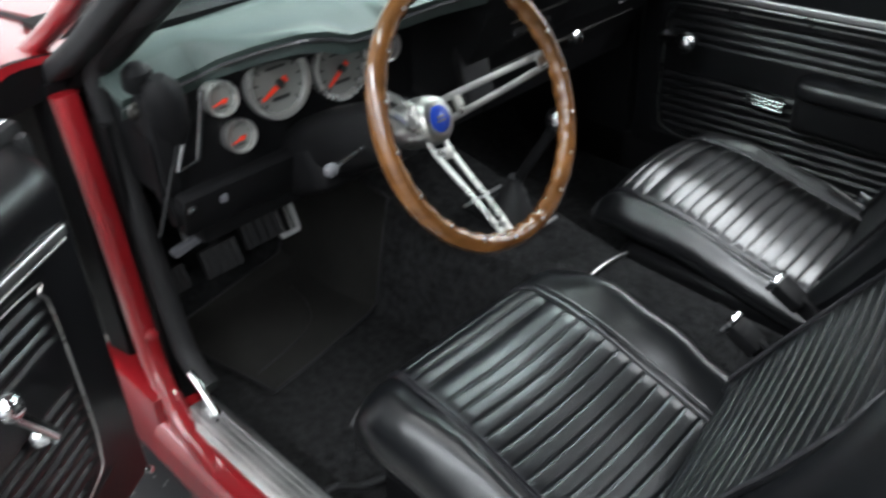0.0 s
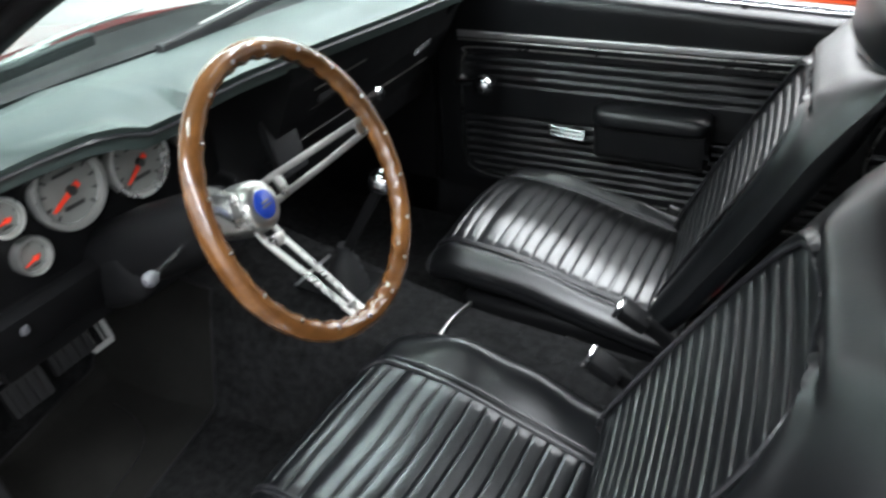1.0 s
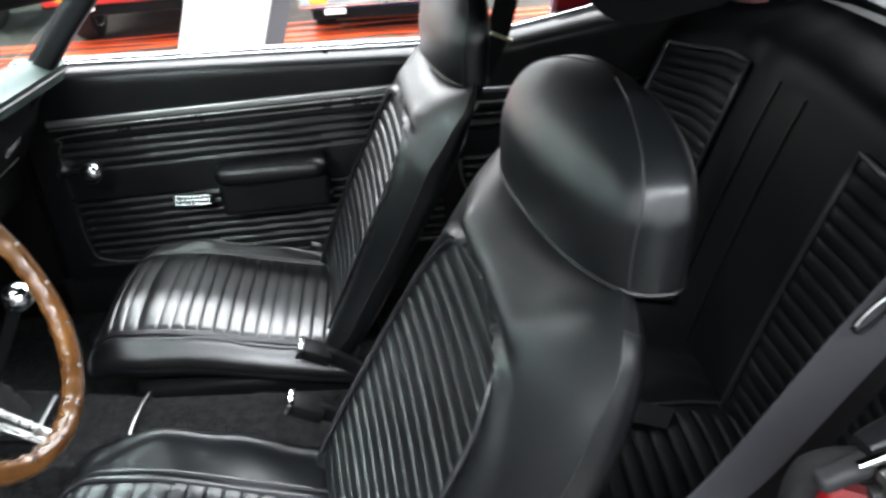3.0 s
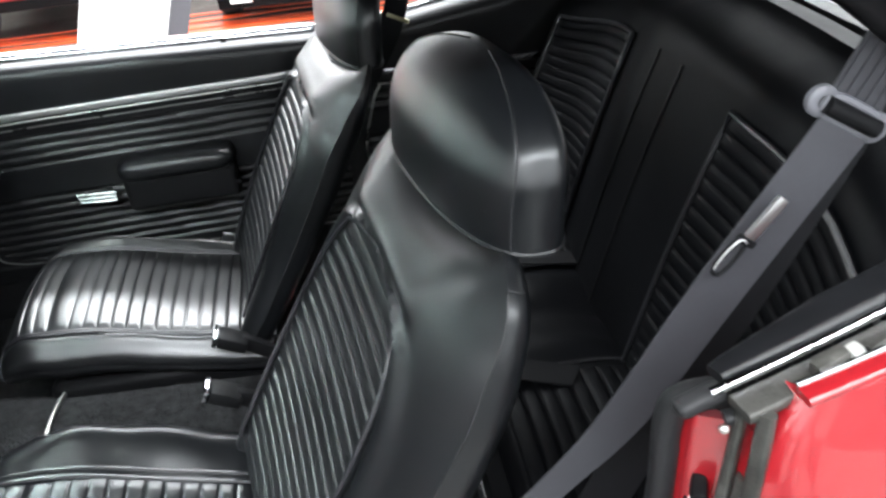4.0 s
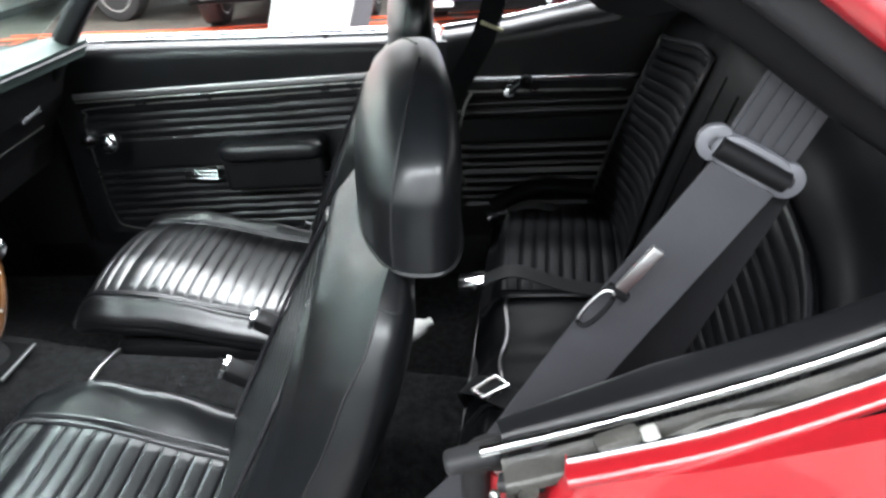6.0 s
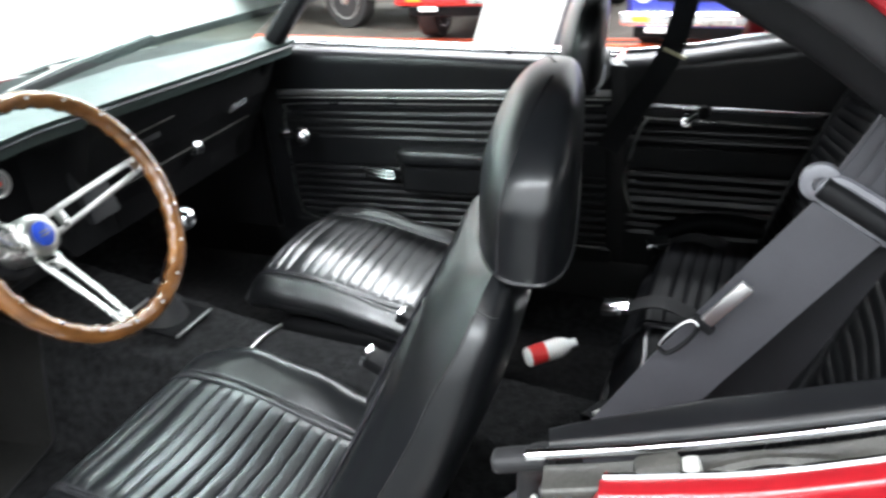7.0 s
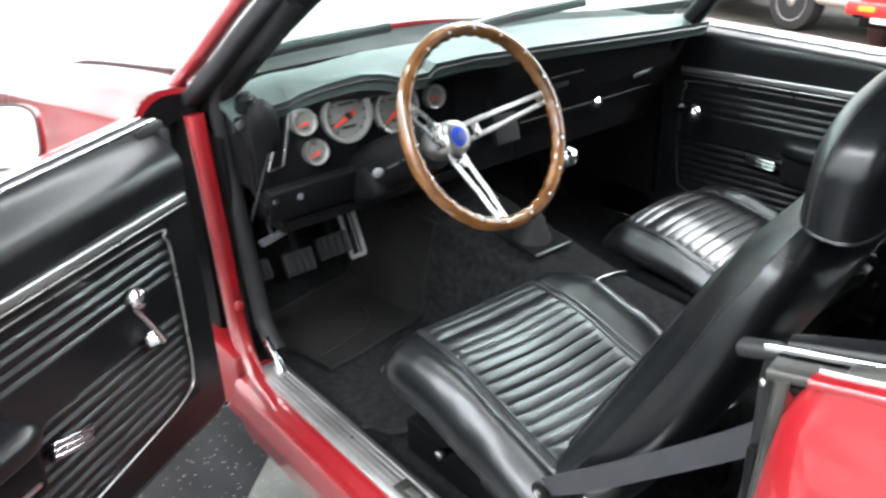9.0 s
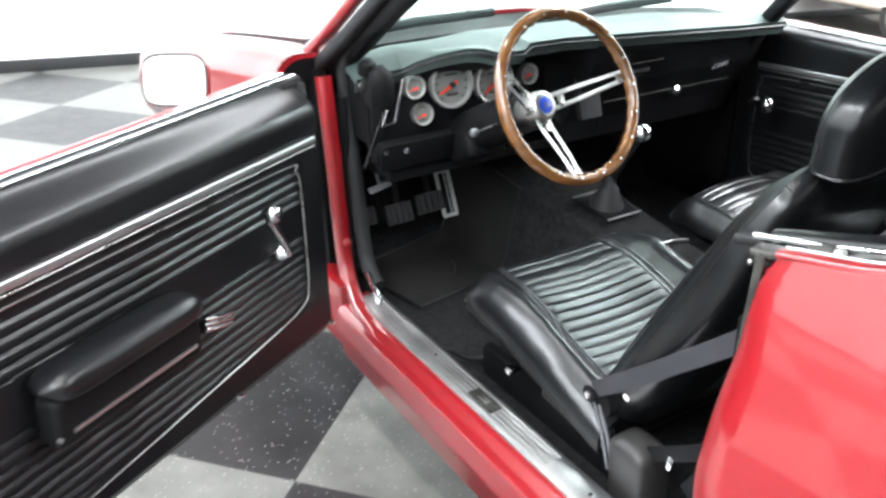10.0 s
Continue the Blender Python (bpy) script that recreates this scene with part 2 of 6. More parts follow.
def sweep(bm, path, profile, up=(0, 0, 1), closed=False, scale=None):
    """Carry a closed profile of (side, up) along the path."""
    path = [Vector(p) for p in path]
    n = len(path)
    loops = []
    for i, p in enumerate(path):
        a = path[i - 1] if (i or closed) else p
        b = path[(i + 1) % n] if (i < n - 1 or closed) else p
        t = (b - a).normalized()
        upv = Vector(up[i]) if isinstance(up, list) else Vector(up)
        side = t.cross(upv)
        side = side.normalized() if side.length > 1e-4 else Vector((0, 1, 0))
        w = side.cross(t).normalized()
        k = scale[i] if scale else 1.0
        loops.append([bm.verts.new(p + side * s * k + w * h * k) for s, h in profile])
    m = len(profile)
    pairs = list(zip(loops, loops[1:])) + ([(loops[-1], loops[0])] if closed else [])
    for a, b in pairs:
        for k in range(m):
            bm.faces.new((a[k], a[(k + 1) % m], b[(k + 1) % m], b[k]))
    if not closed:
        bm.faces.new(loops[0][::-1])
        bm.faces.new(loops[-1])
    return bm


def circle(r, n=10, sx=1.0, sy=1.0):
    return [(r * sx * math.cos(2 * math.pi * k / n), r * sy * math.sin(2 * math.pi * k / n)) for k in range(n)]


def rrect(w, h, r=0.004, n=3):
    """A rounded rectangle as a profile."""
    out = []
    for cx, cy, a0 in ((w / 2 - r, h / 2 - r, 0), (-w / 2 + r, h / 2 - r, 90), (-w / 2 + r, -h / 2 + r, 180), (w / 2 - r, -h / 2 + r, 270)):
        for k in range(n + 1):
            a = radians(a0 + 90 * k / n)
            out.append((cx + r * math.cos(a), cy + r * math.sin(a)))
    return out


def tube(path, r, n=8, closed=False):
    return sweep(bmesh.new(), path, circle(r, n), closed=closed)


def grid(bm, f, nu, nv, wrap_u=False):
    """A sheet of f(u, v), u and v from 0 to 1."""
    rows = [[bm.verts.new(f(i / nu, j / nv)) for i in range(nu if wrap_u else nu + 1)] for j in range(nv + 1)]
    k = nu if wrap_u else nu + 1
    for a, b in zip(rows, rows[1:]):
        for i in range(nu):
            bm.faces.new((a[i], a[(i + 1) % k], b[(i + 1) % k], b[i]))
    return rows


def slab(f, nu, nv, thick):
    """A sheet with thickness: thick is a vector that the back is moved by."""
    bm = bmesh.new()
    top = grid(bm, f, nu, nv)
    d = Vector(thick)
    low = [[bm.verts.new(v.co + d) for v in row] for row in top]
    for a, b in zip(low, low[1:]):
        for i in range(nu):
            bm.faces.new((a[i], b[i], b[i + 1], a[i + 1]))
    for i in range(nu):
        bm.faces.new((top[0][i], low[0][i], low[0][i + 1], top[0][i + 1]))
        bm.faces.new((top[-1][i], top[-1][i + 1], low[-1][i + 1], low[-1][i]))
    for j in range(nv):
        bm.faces.new((top[j][0], top[j + 1][0], low[j + 1][0], low[j][0]))
        bm.faces.new((top[j][-1], low[j][-1], low[j + 1][-1], top[j + 1][-1]))
    return bm


def lerp(a, b, t):
    return a + (b - a) * t


def table(x, rows):
    """Straight lines between rows of (x, y)."""
    return float(np.interp(x, [r[0] for r in rows], [r[1] for r in rows]))


def curve(x, rows):
    """A smooth line through rows of (x, y), with no overshoot."""
    xs, ys = [r[0] for r in rows], [r[1] for r in rows]
    if x <= xs[0] or len(xs) == 2:
        return table(x, rows)
    if x >= xs[-1]:
        return ys[-1]
    k = max(i for i in range(len(xs) - 1) if xs[i] <= x)
    sl = [(ys[i + 1] - ys[i]) / (xs[i + 1] - xs[i]) for i in range(len(xs) - 1)]

    def tangent(i):
        if i == 0 or i == len(xs) - 1:
            return sl[0] if i == 0 else sl[-1]
        a, b = sl[i - 1], sl[i]
        return 0.0 if a * b <= 0 else 2 * a * b / (a + b)
    h = xs[k + 1] - xs[k]
    t = (x - xs[k]) / h
    m0, m1 = tangent(k) * h, tangent(k + 1) * h
    return (2 * t ** 3 - 3 * t * t + 1) * ys[k] + (t ** 3 - 2 * t * t + t) * m0 + (3 * t * t - 2 * t ** 3) * ys[k + 1] + (t ** 3 - t * t) * m1


def step(a, b, x):
    t = min(max((x - a) / (b - a), 0), 1)
    return t * t * (3 - 2 * t)


# ---- the showroom ----
def room():
    f = part("floor", nbox((0.6, 4.2, -0.05), (12.0, 18.8, 0.1)), FLOOR)
    tagged(f, "checkered grey and white vinyl tile floor", "floor", kind="structure")
    # The near and rear walls are added; their tones steer the reflections.
    for name, c, s in (("wall_front", (-5.4, 4.2, 2.0), (0.12, 18.8, 4.1)), ("wall_rear", (6.6, 4.2, 2.0), (0.12, 18.8, 4.1)),
                       ("wall_far", (0.6, 13.6, 2.0), (12.0, 0.12, 4.1)), ("wall_near", (0.6, -5.2, 2.0), (12.0, 0.12, 4.1))):
        white = name != "wall_rear"
        w = part(name, nbox(c, s), (WALL_NEAR if name == "wall_near" else WALL) if white else WALL_GREY)
        tagged(w, ("unseen pale grey showroom wall" if name == "wall_near" else "plain white painted showroom wall") if white else "plain grey painted showroom wall", "wall", kind="structure")
    b = part("baseboard", nbox((-5.325, 4.2, 0.045), (0.03, 18.7, 0.09), 0.006), BASEB)
    tagged(b, "black vinyl baseboard along the white wall", "baseboard", kind="structure")
    # Unseen ceiling, kept dark so the car's interior reflects less.
    c = part("ceiling", nbox((0.6, 4.2, CEIL + 0.1), (12.0, 18.8, 0.1)), CEILING)
    tagged(c, "unseen dark ceiling over the showroom", "ceiling", kind="structure")
    for y, x0, x1, share in LAMP_ROWS:
        for k in range(round((x1 - x0) / 2.8) + 1):
            t = thing("ceiling_light", pose(x0 + 2.8 * k, y, CEIL), "long white fluorescent ceiling light", "ceiling light", "ceiling lights")
            part("housing", nbox((0, 0, 0.02), (2.6, 0.36, 0.06), 0.01), WHITE, t)
            part("diffuser", nbox((0, 0, -0.02), (2.5, 0.30, 0.02), 0.005), LAMP, t)
        run = x1 - x0 + 2.6
        la = bpy.data.lights.new("light", "AREA")
        la.shape, la.size, la.size_y, la.energy, la.color = "RECTANGLE", run, 0.30, LAMP_W * share * run / 11.0, (0.865, 0.935, 1.0)
        lo = new("light", la)
        lo.location = ((x0 + x1) / 2, y, CEIL - 0.04)
    far = part("concrete_floor", nbox((0.6, 9.7, 0.002), (11.8, 7.6, 0.008)), CONCRETE)
    tagged(far, "bare tan concrete floor beyond the tiles", "floor", kind="structure")
    # orange lines on the floor in front of the parked cars, widened for their reflection
    for k, (y, w) in enumerate(((5.62, 0.06), (5.80, 0.09), (5.98, 0.10), (6.16, 0.07), (6.34, 0.09), (6.52, 0.05))):
        s = part("floor_line", slab(lambda u, v, y=y, w=w, k=k: Vector((-4.5 + 8.5 * u, y + w * (v - 0.5) * (1 + 0.4 * math.sin(u * 37 + k * 2)) + 0.07 * math.sin(u * 11 + k * 1.7) - 0.10 * u, 0.016)), 80, 1, (0, 0, -0.009)), ORANGE)
        tagged(s, "orange line on the floor, widened for its reflection", "floor marking", kind="structure")


room()


# ---- body shell of the car ----
SHOWROOM = set(scene.collection.objects)
ZF = 0.20  # top of the carpet


def skew(y):
    """The windshield's foot stands further back towards the far side."""
    return 0.24 * max(0.0, y + 0.60)



def body_floor():
    def height(x, y):
        z = ZF
        d = abs(y - TUN_Y)
        top = table(x, ((-1.0, 0.50), (-0.55, 0.47), (-0.1, 0.425), (0.1, 0.405), (0.5, 0.385), (0.9, 0.34)))
        half = table(x, ((-1.0, 0.19), (-0.5, 0.14), (0.1, 0.085), (0.9, 0.085)))
        z = lerp(top, z, step(half, half + 0.075, d))
        z += 0.012 * math.cos(min(d / half, 1.0) * math.pi / 2)
        z = max(z, ZF + max(0.0, -0.62 - x) * 1.05)
        if x > 0.72:
            z = max(z, lerp(ZF, 0.30, step(0.72, 0.82, x)))
        z += 0.05 * step(0.60, 0.655, abs(y))
        return z
    bm = slab(lambda u, v: Vector((lerp(-0.98, 1.25, u), lerp(-0.655, 0.655, v), height(lerp(-0.98, 1.25, u), lerp(-0.655, 0.655, v)))), 120, 110, (0, 0, -0.03))
    t = thing("car_floor", None, "black loop carpet over the car floor and tunnel", "carpet", kind="structure")
    part("carpet", bm, CARPET, t)
    part("firewall", nbox((-1.0, 0, 0.49), (0.03, 1.30, 0.62), 0.004), PLASTIC, t)
    edge_pts = smooth_path([(0.006, -0.640, 0.268), (0.004, -0.60, 0.258), (0.008, -0.555, 0.222), (0.02, -0.50, 0.212), (0.05, -0.47, 0.212)], 6)
    part("carpet_binding", sweep(bmesh.new(), edge_pts, rrect(0.016, 0.010, 0.004)), RUBBER, t, "black bound carpet edge")
    # metal strip across the tunnel
    pts = [Vector((0.09, TUN_Y + d, height(0.09, TUN_Y + d) + 0.006)) for d in np.linspace(-0.085, 0.09, 9)]
    part("carpet_strip", sweep(bmesh.new(), pts, rrect(0.009, 0.005, 0.002), up=(1, 0, 0)), STEEL, t, "thin bright metal strip across the tunnel carpet")
    return height


TUN_Y = 0.0
floor_z = body_floor()
RAIL = [(-0.56, -0.665, 0.84), (-0.40, -0.655, 0.93), (-0.22, -0.625, 1.062), (-0.02, -0.60, 1.185), (0.16, -0.59, 1.258),
        (0.5, -0.585, 1.30), (0.85, -0.59, 1.295), (1.02, -0.60, 1.232), (1.16, -0.61, 1.13), (1.30, -0.63, 1.035)]


FAR_RAIL = [(-0.27, 0.625, 0.78), (-0.168, 0.605, 0.895), (-0.068, 0.60, 1.005), (0.05, 0.595, 1.115), (0.2, 0.59, 1.21), (0.5, 0.585, 1.29), (0.85, 0.59, 1.285),
            (1.02, 0.60, 1.232), (1.16, 0.61, 1.13), (1.30, 0.63, 1.035)]


def body_shell():
    t = thing("car_body", None, "glossy red two-door classic car body with an open door", "car body", kind="structure")
    for s, side in ((1, "near"), (-1, "far")):
        rail = smooth_path(RAIL if s == 1 else FAR_RAIL, 6)
        back = [step(0.5, 0.95, p.x) for p in rail]
        out = [p + Vector((-0.035 * (1 if s > 0 else 1.3) + 0.05 * k, (-0.012 - 0.03 * k) * s, 0.028 + 0.025 * k)) for p, k in zip(rail, back)]
        if s < 0:  # on the far side the red rail only shows over the window
            out = [p for p in out if p.x > 0.12]
        part("roof_rail", sweep(bmesh.new(), out, rrect(0.036, 0.03, 0.012, 3)), RED, t)
        part("weatherstrip", sweep(bmesh.new(), [p + Vector((0.005 + 0.02 * k, -0.006 * s * k, -0.002 + 0.018 * k)) for p, k in zip(rail, back)], rrect(0.055, 0.034, 0.01, 3)), RUBBER, t, "black rubber seal round the door opening")
        part("pillar_trim", sweep(bmesh.new(), [p + Vector((0.02, 0.035 * s, -0.012)) for p in rail], rrect(0.045, 0.04, 0.012, 3)), PLASTIC, t, "black inner pillar trim")
    part("roof_panel", slab(lambda u, v: Vector((lerp(0.12, 1.40, u), lerp(-0.60, 0.60, v), 1.305 - 0.10 * step(0.70, 1.0, u) - 0.03 * (1 - step(0, 0.2, u)) + 0.035 * math.sin(math.pi * v) + 0.02 * math.sin(math.pi * u))), 12, 16, (0, 0, -0.006)), RED, t)
    part("headliner", slab(lambda u, v: Vector((lerp(0.10, 1.40, u), lerp(-0.56, 0.56, v), 1.28 - 0.10 * step(0.70, 1.0, u) - 0.03 * (1 - step(0, 0.2, u)) + 0.03 * math.sin(math.pi * v))), 12, 16, (0, 0, 0.006)), VINYL_MATT, t)
    # sills and the near hinge pillar
    pillar = smooth_path([(-0.450, -0.682, 0.85), (-0.443, -0.682, 0.80), (-0.422, -0.682, 0.60), (-0.405, -0.684, 0.42), (-0.375, -0.69, 0.335),
                          (-0.31, -0.70, 0.285), (-0.22, -0.71, 0.262), (-0.10, -0.715, 0.225)], 8)
    ups = [Vector((1, 0, 0.25)).lerp(Vector((0.2, 0, 1)), step(-0.40, -0.26, p.x)).normalized() for p in pillar]
    part("door_frame", sweep(bmesh.new(), pillar, rrect(0.038, 0.042, 0.012, 4), up=ups), RED, t, "painted red hinge pillar with worn edges")
    part("rocker_front", nbox((-0.44, -0.705, 0.225), (0.22, 0.055, 0.19), 0.015), RED, t)
    # Dark sheet standing for the dark gap and black door end beside the pillar.
    part("pillar_gap", slab(lambda u, v: Vector((lerp(-0.475, -0.53, u), -0.695 - 0.01 * u, lerp(0.20, 0.86, v))), 4, 8, (0, 0.03, 0)), PLASTIC, t)

    def sill(u, v):
        x = lerp(-0.34, 0.97, u)
        y = -table(v, ((0, 0.650), (0.30, 0.70), (0.34, 0.706), (0.55, 0.728), (0.66, 0.741), (0.85, 0.746), (1, 0.725)))
        z = table(v, ((0, 0.280), (0.30, 0.282), (0.34, 0.274), (0.55, 0.264), (0.66, 0.246), (0.85, 0.19), (1, 0.10)))
        return Vector((x, y, z))
    part("sill", slab(sill, 10, 40, (0, 0.015, -0.01)), RED, t, "glossy red sill under the sill plate")
    seal = smooth_path([(-0.10, -0.60, 1.115), (-0.22, -0.607, 1.03), (-0.40, -0.628, 0.91), (-0.432, -0.634, 0.80), (-0.405, -0.635, 0.60), (-0.375, -0.636, 0.42), (-0.345, -0.638, 0.35), (-0.285, -0.638, 0.31), (-0.2, -0.632, 0.298), (0.3, -0.622, 0.295), (0.95, -0.62, 0.295)], 8)
    part("side_seal", sweep(bmesh.new(), seal[:56], circle(0.021, 10)), RUBBER, t, "black rubber door seal")
    part("far_sill", nbox((0.3, 0.74, 0.2), (1.3, 0.10, 0.14), 0.02), RED, t)
    part("far_scuff", nbox((0.2, 0.655, 0.27), (1.4, 0.02, 0.16), 0.004), VINYL_MATT, t)
    part("near_scuff", nbox((0.33, -0.638, 0.255), (1.25, 0.014, 0.07), 0.004), VINYL_MATT, t)
    part("far_jamb", nbox((0.69, 0.672, 0.57), (0.05, 0.05, 0.54), 0.01), VINYL_MATT, t)
    part("far_hinge_post", nbox((-0.31, 0.672, 0.56), (0.06, 0.05, 0.60), 0.012), VINYL_MATT, t)
    # near sill plate with ridges, plaque and screws
    plate = part("sill_plate", slab(lambda u, v: Vector((lerp(-0.30, 0.95, u), lerp(-0.702, -0.636, v), 0.290 + 0.006 * math.sin(math.pi * v))), 20, 8, (0, 0, -0.006)), ALU, t, "scuffed bright aluminium sill plate")
    for k in range(5):
        y = -0.692 + 0.011 * k
        part("ridge", nbox((0.10, y, 0.2955), (0.78, 0.004, 0.003), 0.001), ALU, plate)
    part("plaque", nbox((0.262, -0.672, 0.2985), (0.085, 0.032, 0.004), 0.0015), GREASE, plate, "small engraved maker plaque")
    part("plaque_field", nbox((0.262, -0.672, 0.301), (0.034, 0.014, 0.002), 0.0008), STEEL, plate)
    for x in (-0.235, 0.05, 0.60, 0.85):
        part("screw", lathe(bmesh.new(), (x, -0.668, 0.292), (0, 0, 1), ((0, 0.006), (0.004, 0.005), (0.005, 0.002)), 10), CHROME, plate)
    kick = part("kick_plate_edge", nbox((-0.285, -0.655, 0.315), (0.10, 0.012, 0.02), 0.004, pose(0, 0, 0, 0, 38, 0)), CHROME, t)
    for z, x in ((0.58, -0.412), (0.555, -0.405), (0.80, -0.45), (0.42, -0.372)):
        part("bolt", lathe(bmesh.new(), (x - 0.004, -0.682, z), (1, 0, 0.25), ((0, 0.012), (0.005, 0.011), (0.007, 0.006)), 8), RED, t)
    # near quarter panel: side skin, jamb and belt
    def qy(z):
        return -curve(z, ((0.13, 0.73), (0.30, 0.775), (0.50, 0.80), (0.64, 0.825), (0.72, 0.818), (0.80, 0.804), (0.90, 0.784), (0.95, 0.772), (1.1, 0.74)))
    def quarter(u, v, s):
        x0 = table(v, ((0, 0.905), (0.55, 0.915), (0.65, 0.918), (0.765, 0.925), (0.89, 0.935), (0.96, 0.946), (1, 0.966)))
        x = lerp(x0, 2.5, u ** 1.4)
        ztop = table(x, ((0.9, 0.948), (0.975, 0.955), (1.05, 0.970), (1.15, 0.998), (1.28, 1.043), (1.6, 1.0), (2.5, 0.95)))
        z = lerp(0.14, ztop, v)
        bulge = 0.02 * math.sin(math.pi * min(max((x - 0.95) / 1.3, 0), 1))
        w = 0.014 + 0.05 * min(1.0, max(0.0, 0.96 - z) / 0.14)
        k = min(1.0, max(0.0, 1 - (x - x0) / w))
        edge = (0.008 + 0.037 * min(1.0, max(0.0, 0.955 - z) / 0.12)) * (1 - math.sqrt(max(0.0, 1 - k * k)))
        return Vector((x, s * (qy(z) - bulge + edge), z))
    def jamb(u, v):
        dent = 0.012 * math.exp(-((u - 0.45) / 0.12) ** 2) - 0.008 * math.exp(-((u - 0.75) / 0.08) ** 2)
        return Vector((0.956 - 0.050 * u - 0.03 * (1 - v) + dent * 0.6, -lerp(0.768, 0.694, u), lerp(0.27, 0.918 - 0.02 * u, v)))
    part("quarter_jamb", slab(jamb, 30, 20, (0.02, 0, 0)), RED, t)
    part("jamb_seal", sweep(bmesh.new(), smooth_path([(0.872, -0.690, 0.28), (0.885, -0.692, 0.6), (0.898, -0.693, 0.80), (0.899, -0.695, 0.885), (0.908, -0.704, 0.915), (0.935, -0.720, 0.930)], 6), rrect(0.022, 0.024, 0.008), up=(0, 1, 0.1)), RUBBER, t, "black rubber seal on the door jamb")
    for s in (1, -1):
        part("quarter_panel", slab(lambda u, v, s=s: quarter(u, v, s), 90, 40, (0, 0.02 * s, 0)), RED, t)
    # belt rail of the near rear window, with its tip and clips
    chrome_path = smooth_path([(0.910, -0.739, 0.949), (1.017, -0.719, 0.968), (1.137, -0.697, 0.998), (1.287, -0.669, 1.048)], 6)
    part("belt_moulding", sweep(bmesh.new(), chrome_path, rrect(0.007, 0.007, 0.002)), CHROME, t, "bright chrome belt moulding")
    part("belt_top", sweep(bmesh.new(), [p + Vector((0.012, 0.018 + 0.007 * min(1.0, i / 6), 0.001)) for i, p in enumerate(chrome_path)], rrect(0.038, 0.02, 0.008, 3), scale=[0.5 + 0.5 * min(1.0, i / 6) for i in range(len(chrome_path))]), VINYL, t)
    part("window_channel", sweep(bmesh.new(), [p + Vector((0.005, -0.017, -0.009)) for p in chrome_path[1:]], rrect(0.027, 0.010, 0.003)), GREASE, t, "grimy grey window channel")
    part("channel_tip", nbox((0.904, -0.735, 0.941), (0.040, 0.018, 0.014), 0.006, pose(0, 0, 0, 0, -12, 10), 3), RUBBER, t, "worn rubber end of the window channel")
    lip = smooth_path([(0.967, -0.767, 0.957), (1.007, -0.762, 0.964), (1.067, -0.752, 0.975), (1.167, -0.732, 1.003), (1.297, -0.702, 1.048)], 6)
    part("panel_edge", sweep(bmesh.new(), lip, rrect(0.018, 0.008, 0.003)), RED, t)
    part("edge_bead", sweep(bmesh.new(), [p + Vector((0, 0.010, 0.004)) for p in lip], circle(0.0022, 6)), CHROME, t, "thin bright bead along the red panel edge")
    part("rubber_cushion", sweep(bmesh.new(), smooth_path([(0.922, -0.742, 0.925), (0.947, -0.745, 0.929), (0.972, -0.747, 0.931)], 4), rrect(0.014, 0.010, 0.004, 3)), RUBBER, t, "grimy rubber cushion under the channel")
    along = Vector((0.556, -0.831, 0))
    for off, w, z0, z1, out in ((-0.011, 0.009, 0.79, 0.935, 0.006), (0.0, 0.014, 0.79, 0.872, 0.004), (0.010, 0.013, 0.79, 0.945, 0.008)):
        bar = smooth_path([Vector((0.945, -0.757, z)) + along * off * (1.0 + 0.3 * (0.94 - z) / 0.15) + Vector((-out - 0.045 * (0.94 - z), 0, 0)) for z in (z1, (z0 + z1) / 2, z0)], 6)
        part("jamb_bracket", sweep(bmesh.new(), bar, rrect(w, 0.010, 0.003, 3), up=(-0.83, -0.556, 0), scale=[1.0 + 0.25 * i / 12 for i in range(len(bar))]), GREASE, t, "grimy grey bracket at the top of the door jamb")
    part("jamb_screw", lathe(bmesh.new(), (0.939, -0.762, 0.862), (-1, 0, 0.2), ((0, 0.004), (0.003, 0.003), (0.004, 0.0015)), 10), CHROME, t)
    part("tip_screw", lathe(bmesh.new(), (0.919, -0.749, 0.921), (-0.4, -1, 0.3), ((0, 0.004), (0.003, 0.0035), (0.004, 0.0015)), 10), STEEL, t)
    part("striker", nbox((0.916, -0.728, 0.80), (0.014, 0.028, 0.085), 0.006, pose(0, 0, 0, 0, 0, -24)), PLASTIC, t, "black striker plate on the door jamb")
    part("striker_bolt", lathe(bmesh.new(), (0.908, -0.730, 0.825), (-1, 0, 0.2), ((0, 0.005), (0.004, 0.004)), 10), CHROME, t)
    part("latch", nbox((0.945, -0.70, 0.66), (0.03, 0.05, 0.07), 0.01), GREASE, t, "dark steel door latch")
    part("clip", nbox((1.020, -0.742, 0.966), (0.012, 0.013, 0.018), 0.004, pose(0, 0, 0, 0, -14, 12)), CLIP, t, "white plastic window guide clip")
    part("clip_base", nbox((1.000, -0.744, 0.962), (0.03, 0.014, 0.022), 0.005, pose(0, 0, 0, 0, -14, 12)), GREASE, t)
    part("clip_arm", sweep(bmesh.new(), smooth_path([(1.03, -0.744, 0.970), (1.06, -0.738, 0.982), (1.10, -0.730, 0.984)], 4), circle(0.004, 6)), GREASE, t)
    # front fender, hood and cowl
    def fender(u, v):
        x = lerp(-0.478, -2.05, u)
        top = curve(x, ((-2.05, 0.67), (-1.5, 0.785), (-0.85, 0.872), (-0.49, 0.905)))
        ang = v * 0.5 * math.pi
        round_ = 0.07
        y0 = -0.80 - 0.035 * math.sin(math.pi * min(max((-0.6 - x) / 1.3, 0), 1))
        if v < 0.5:
            k = v / 0.5
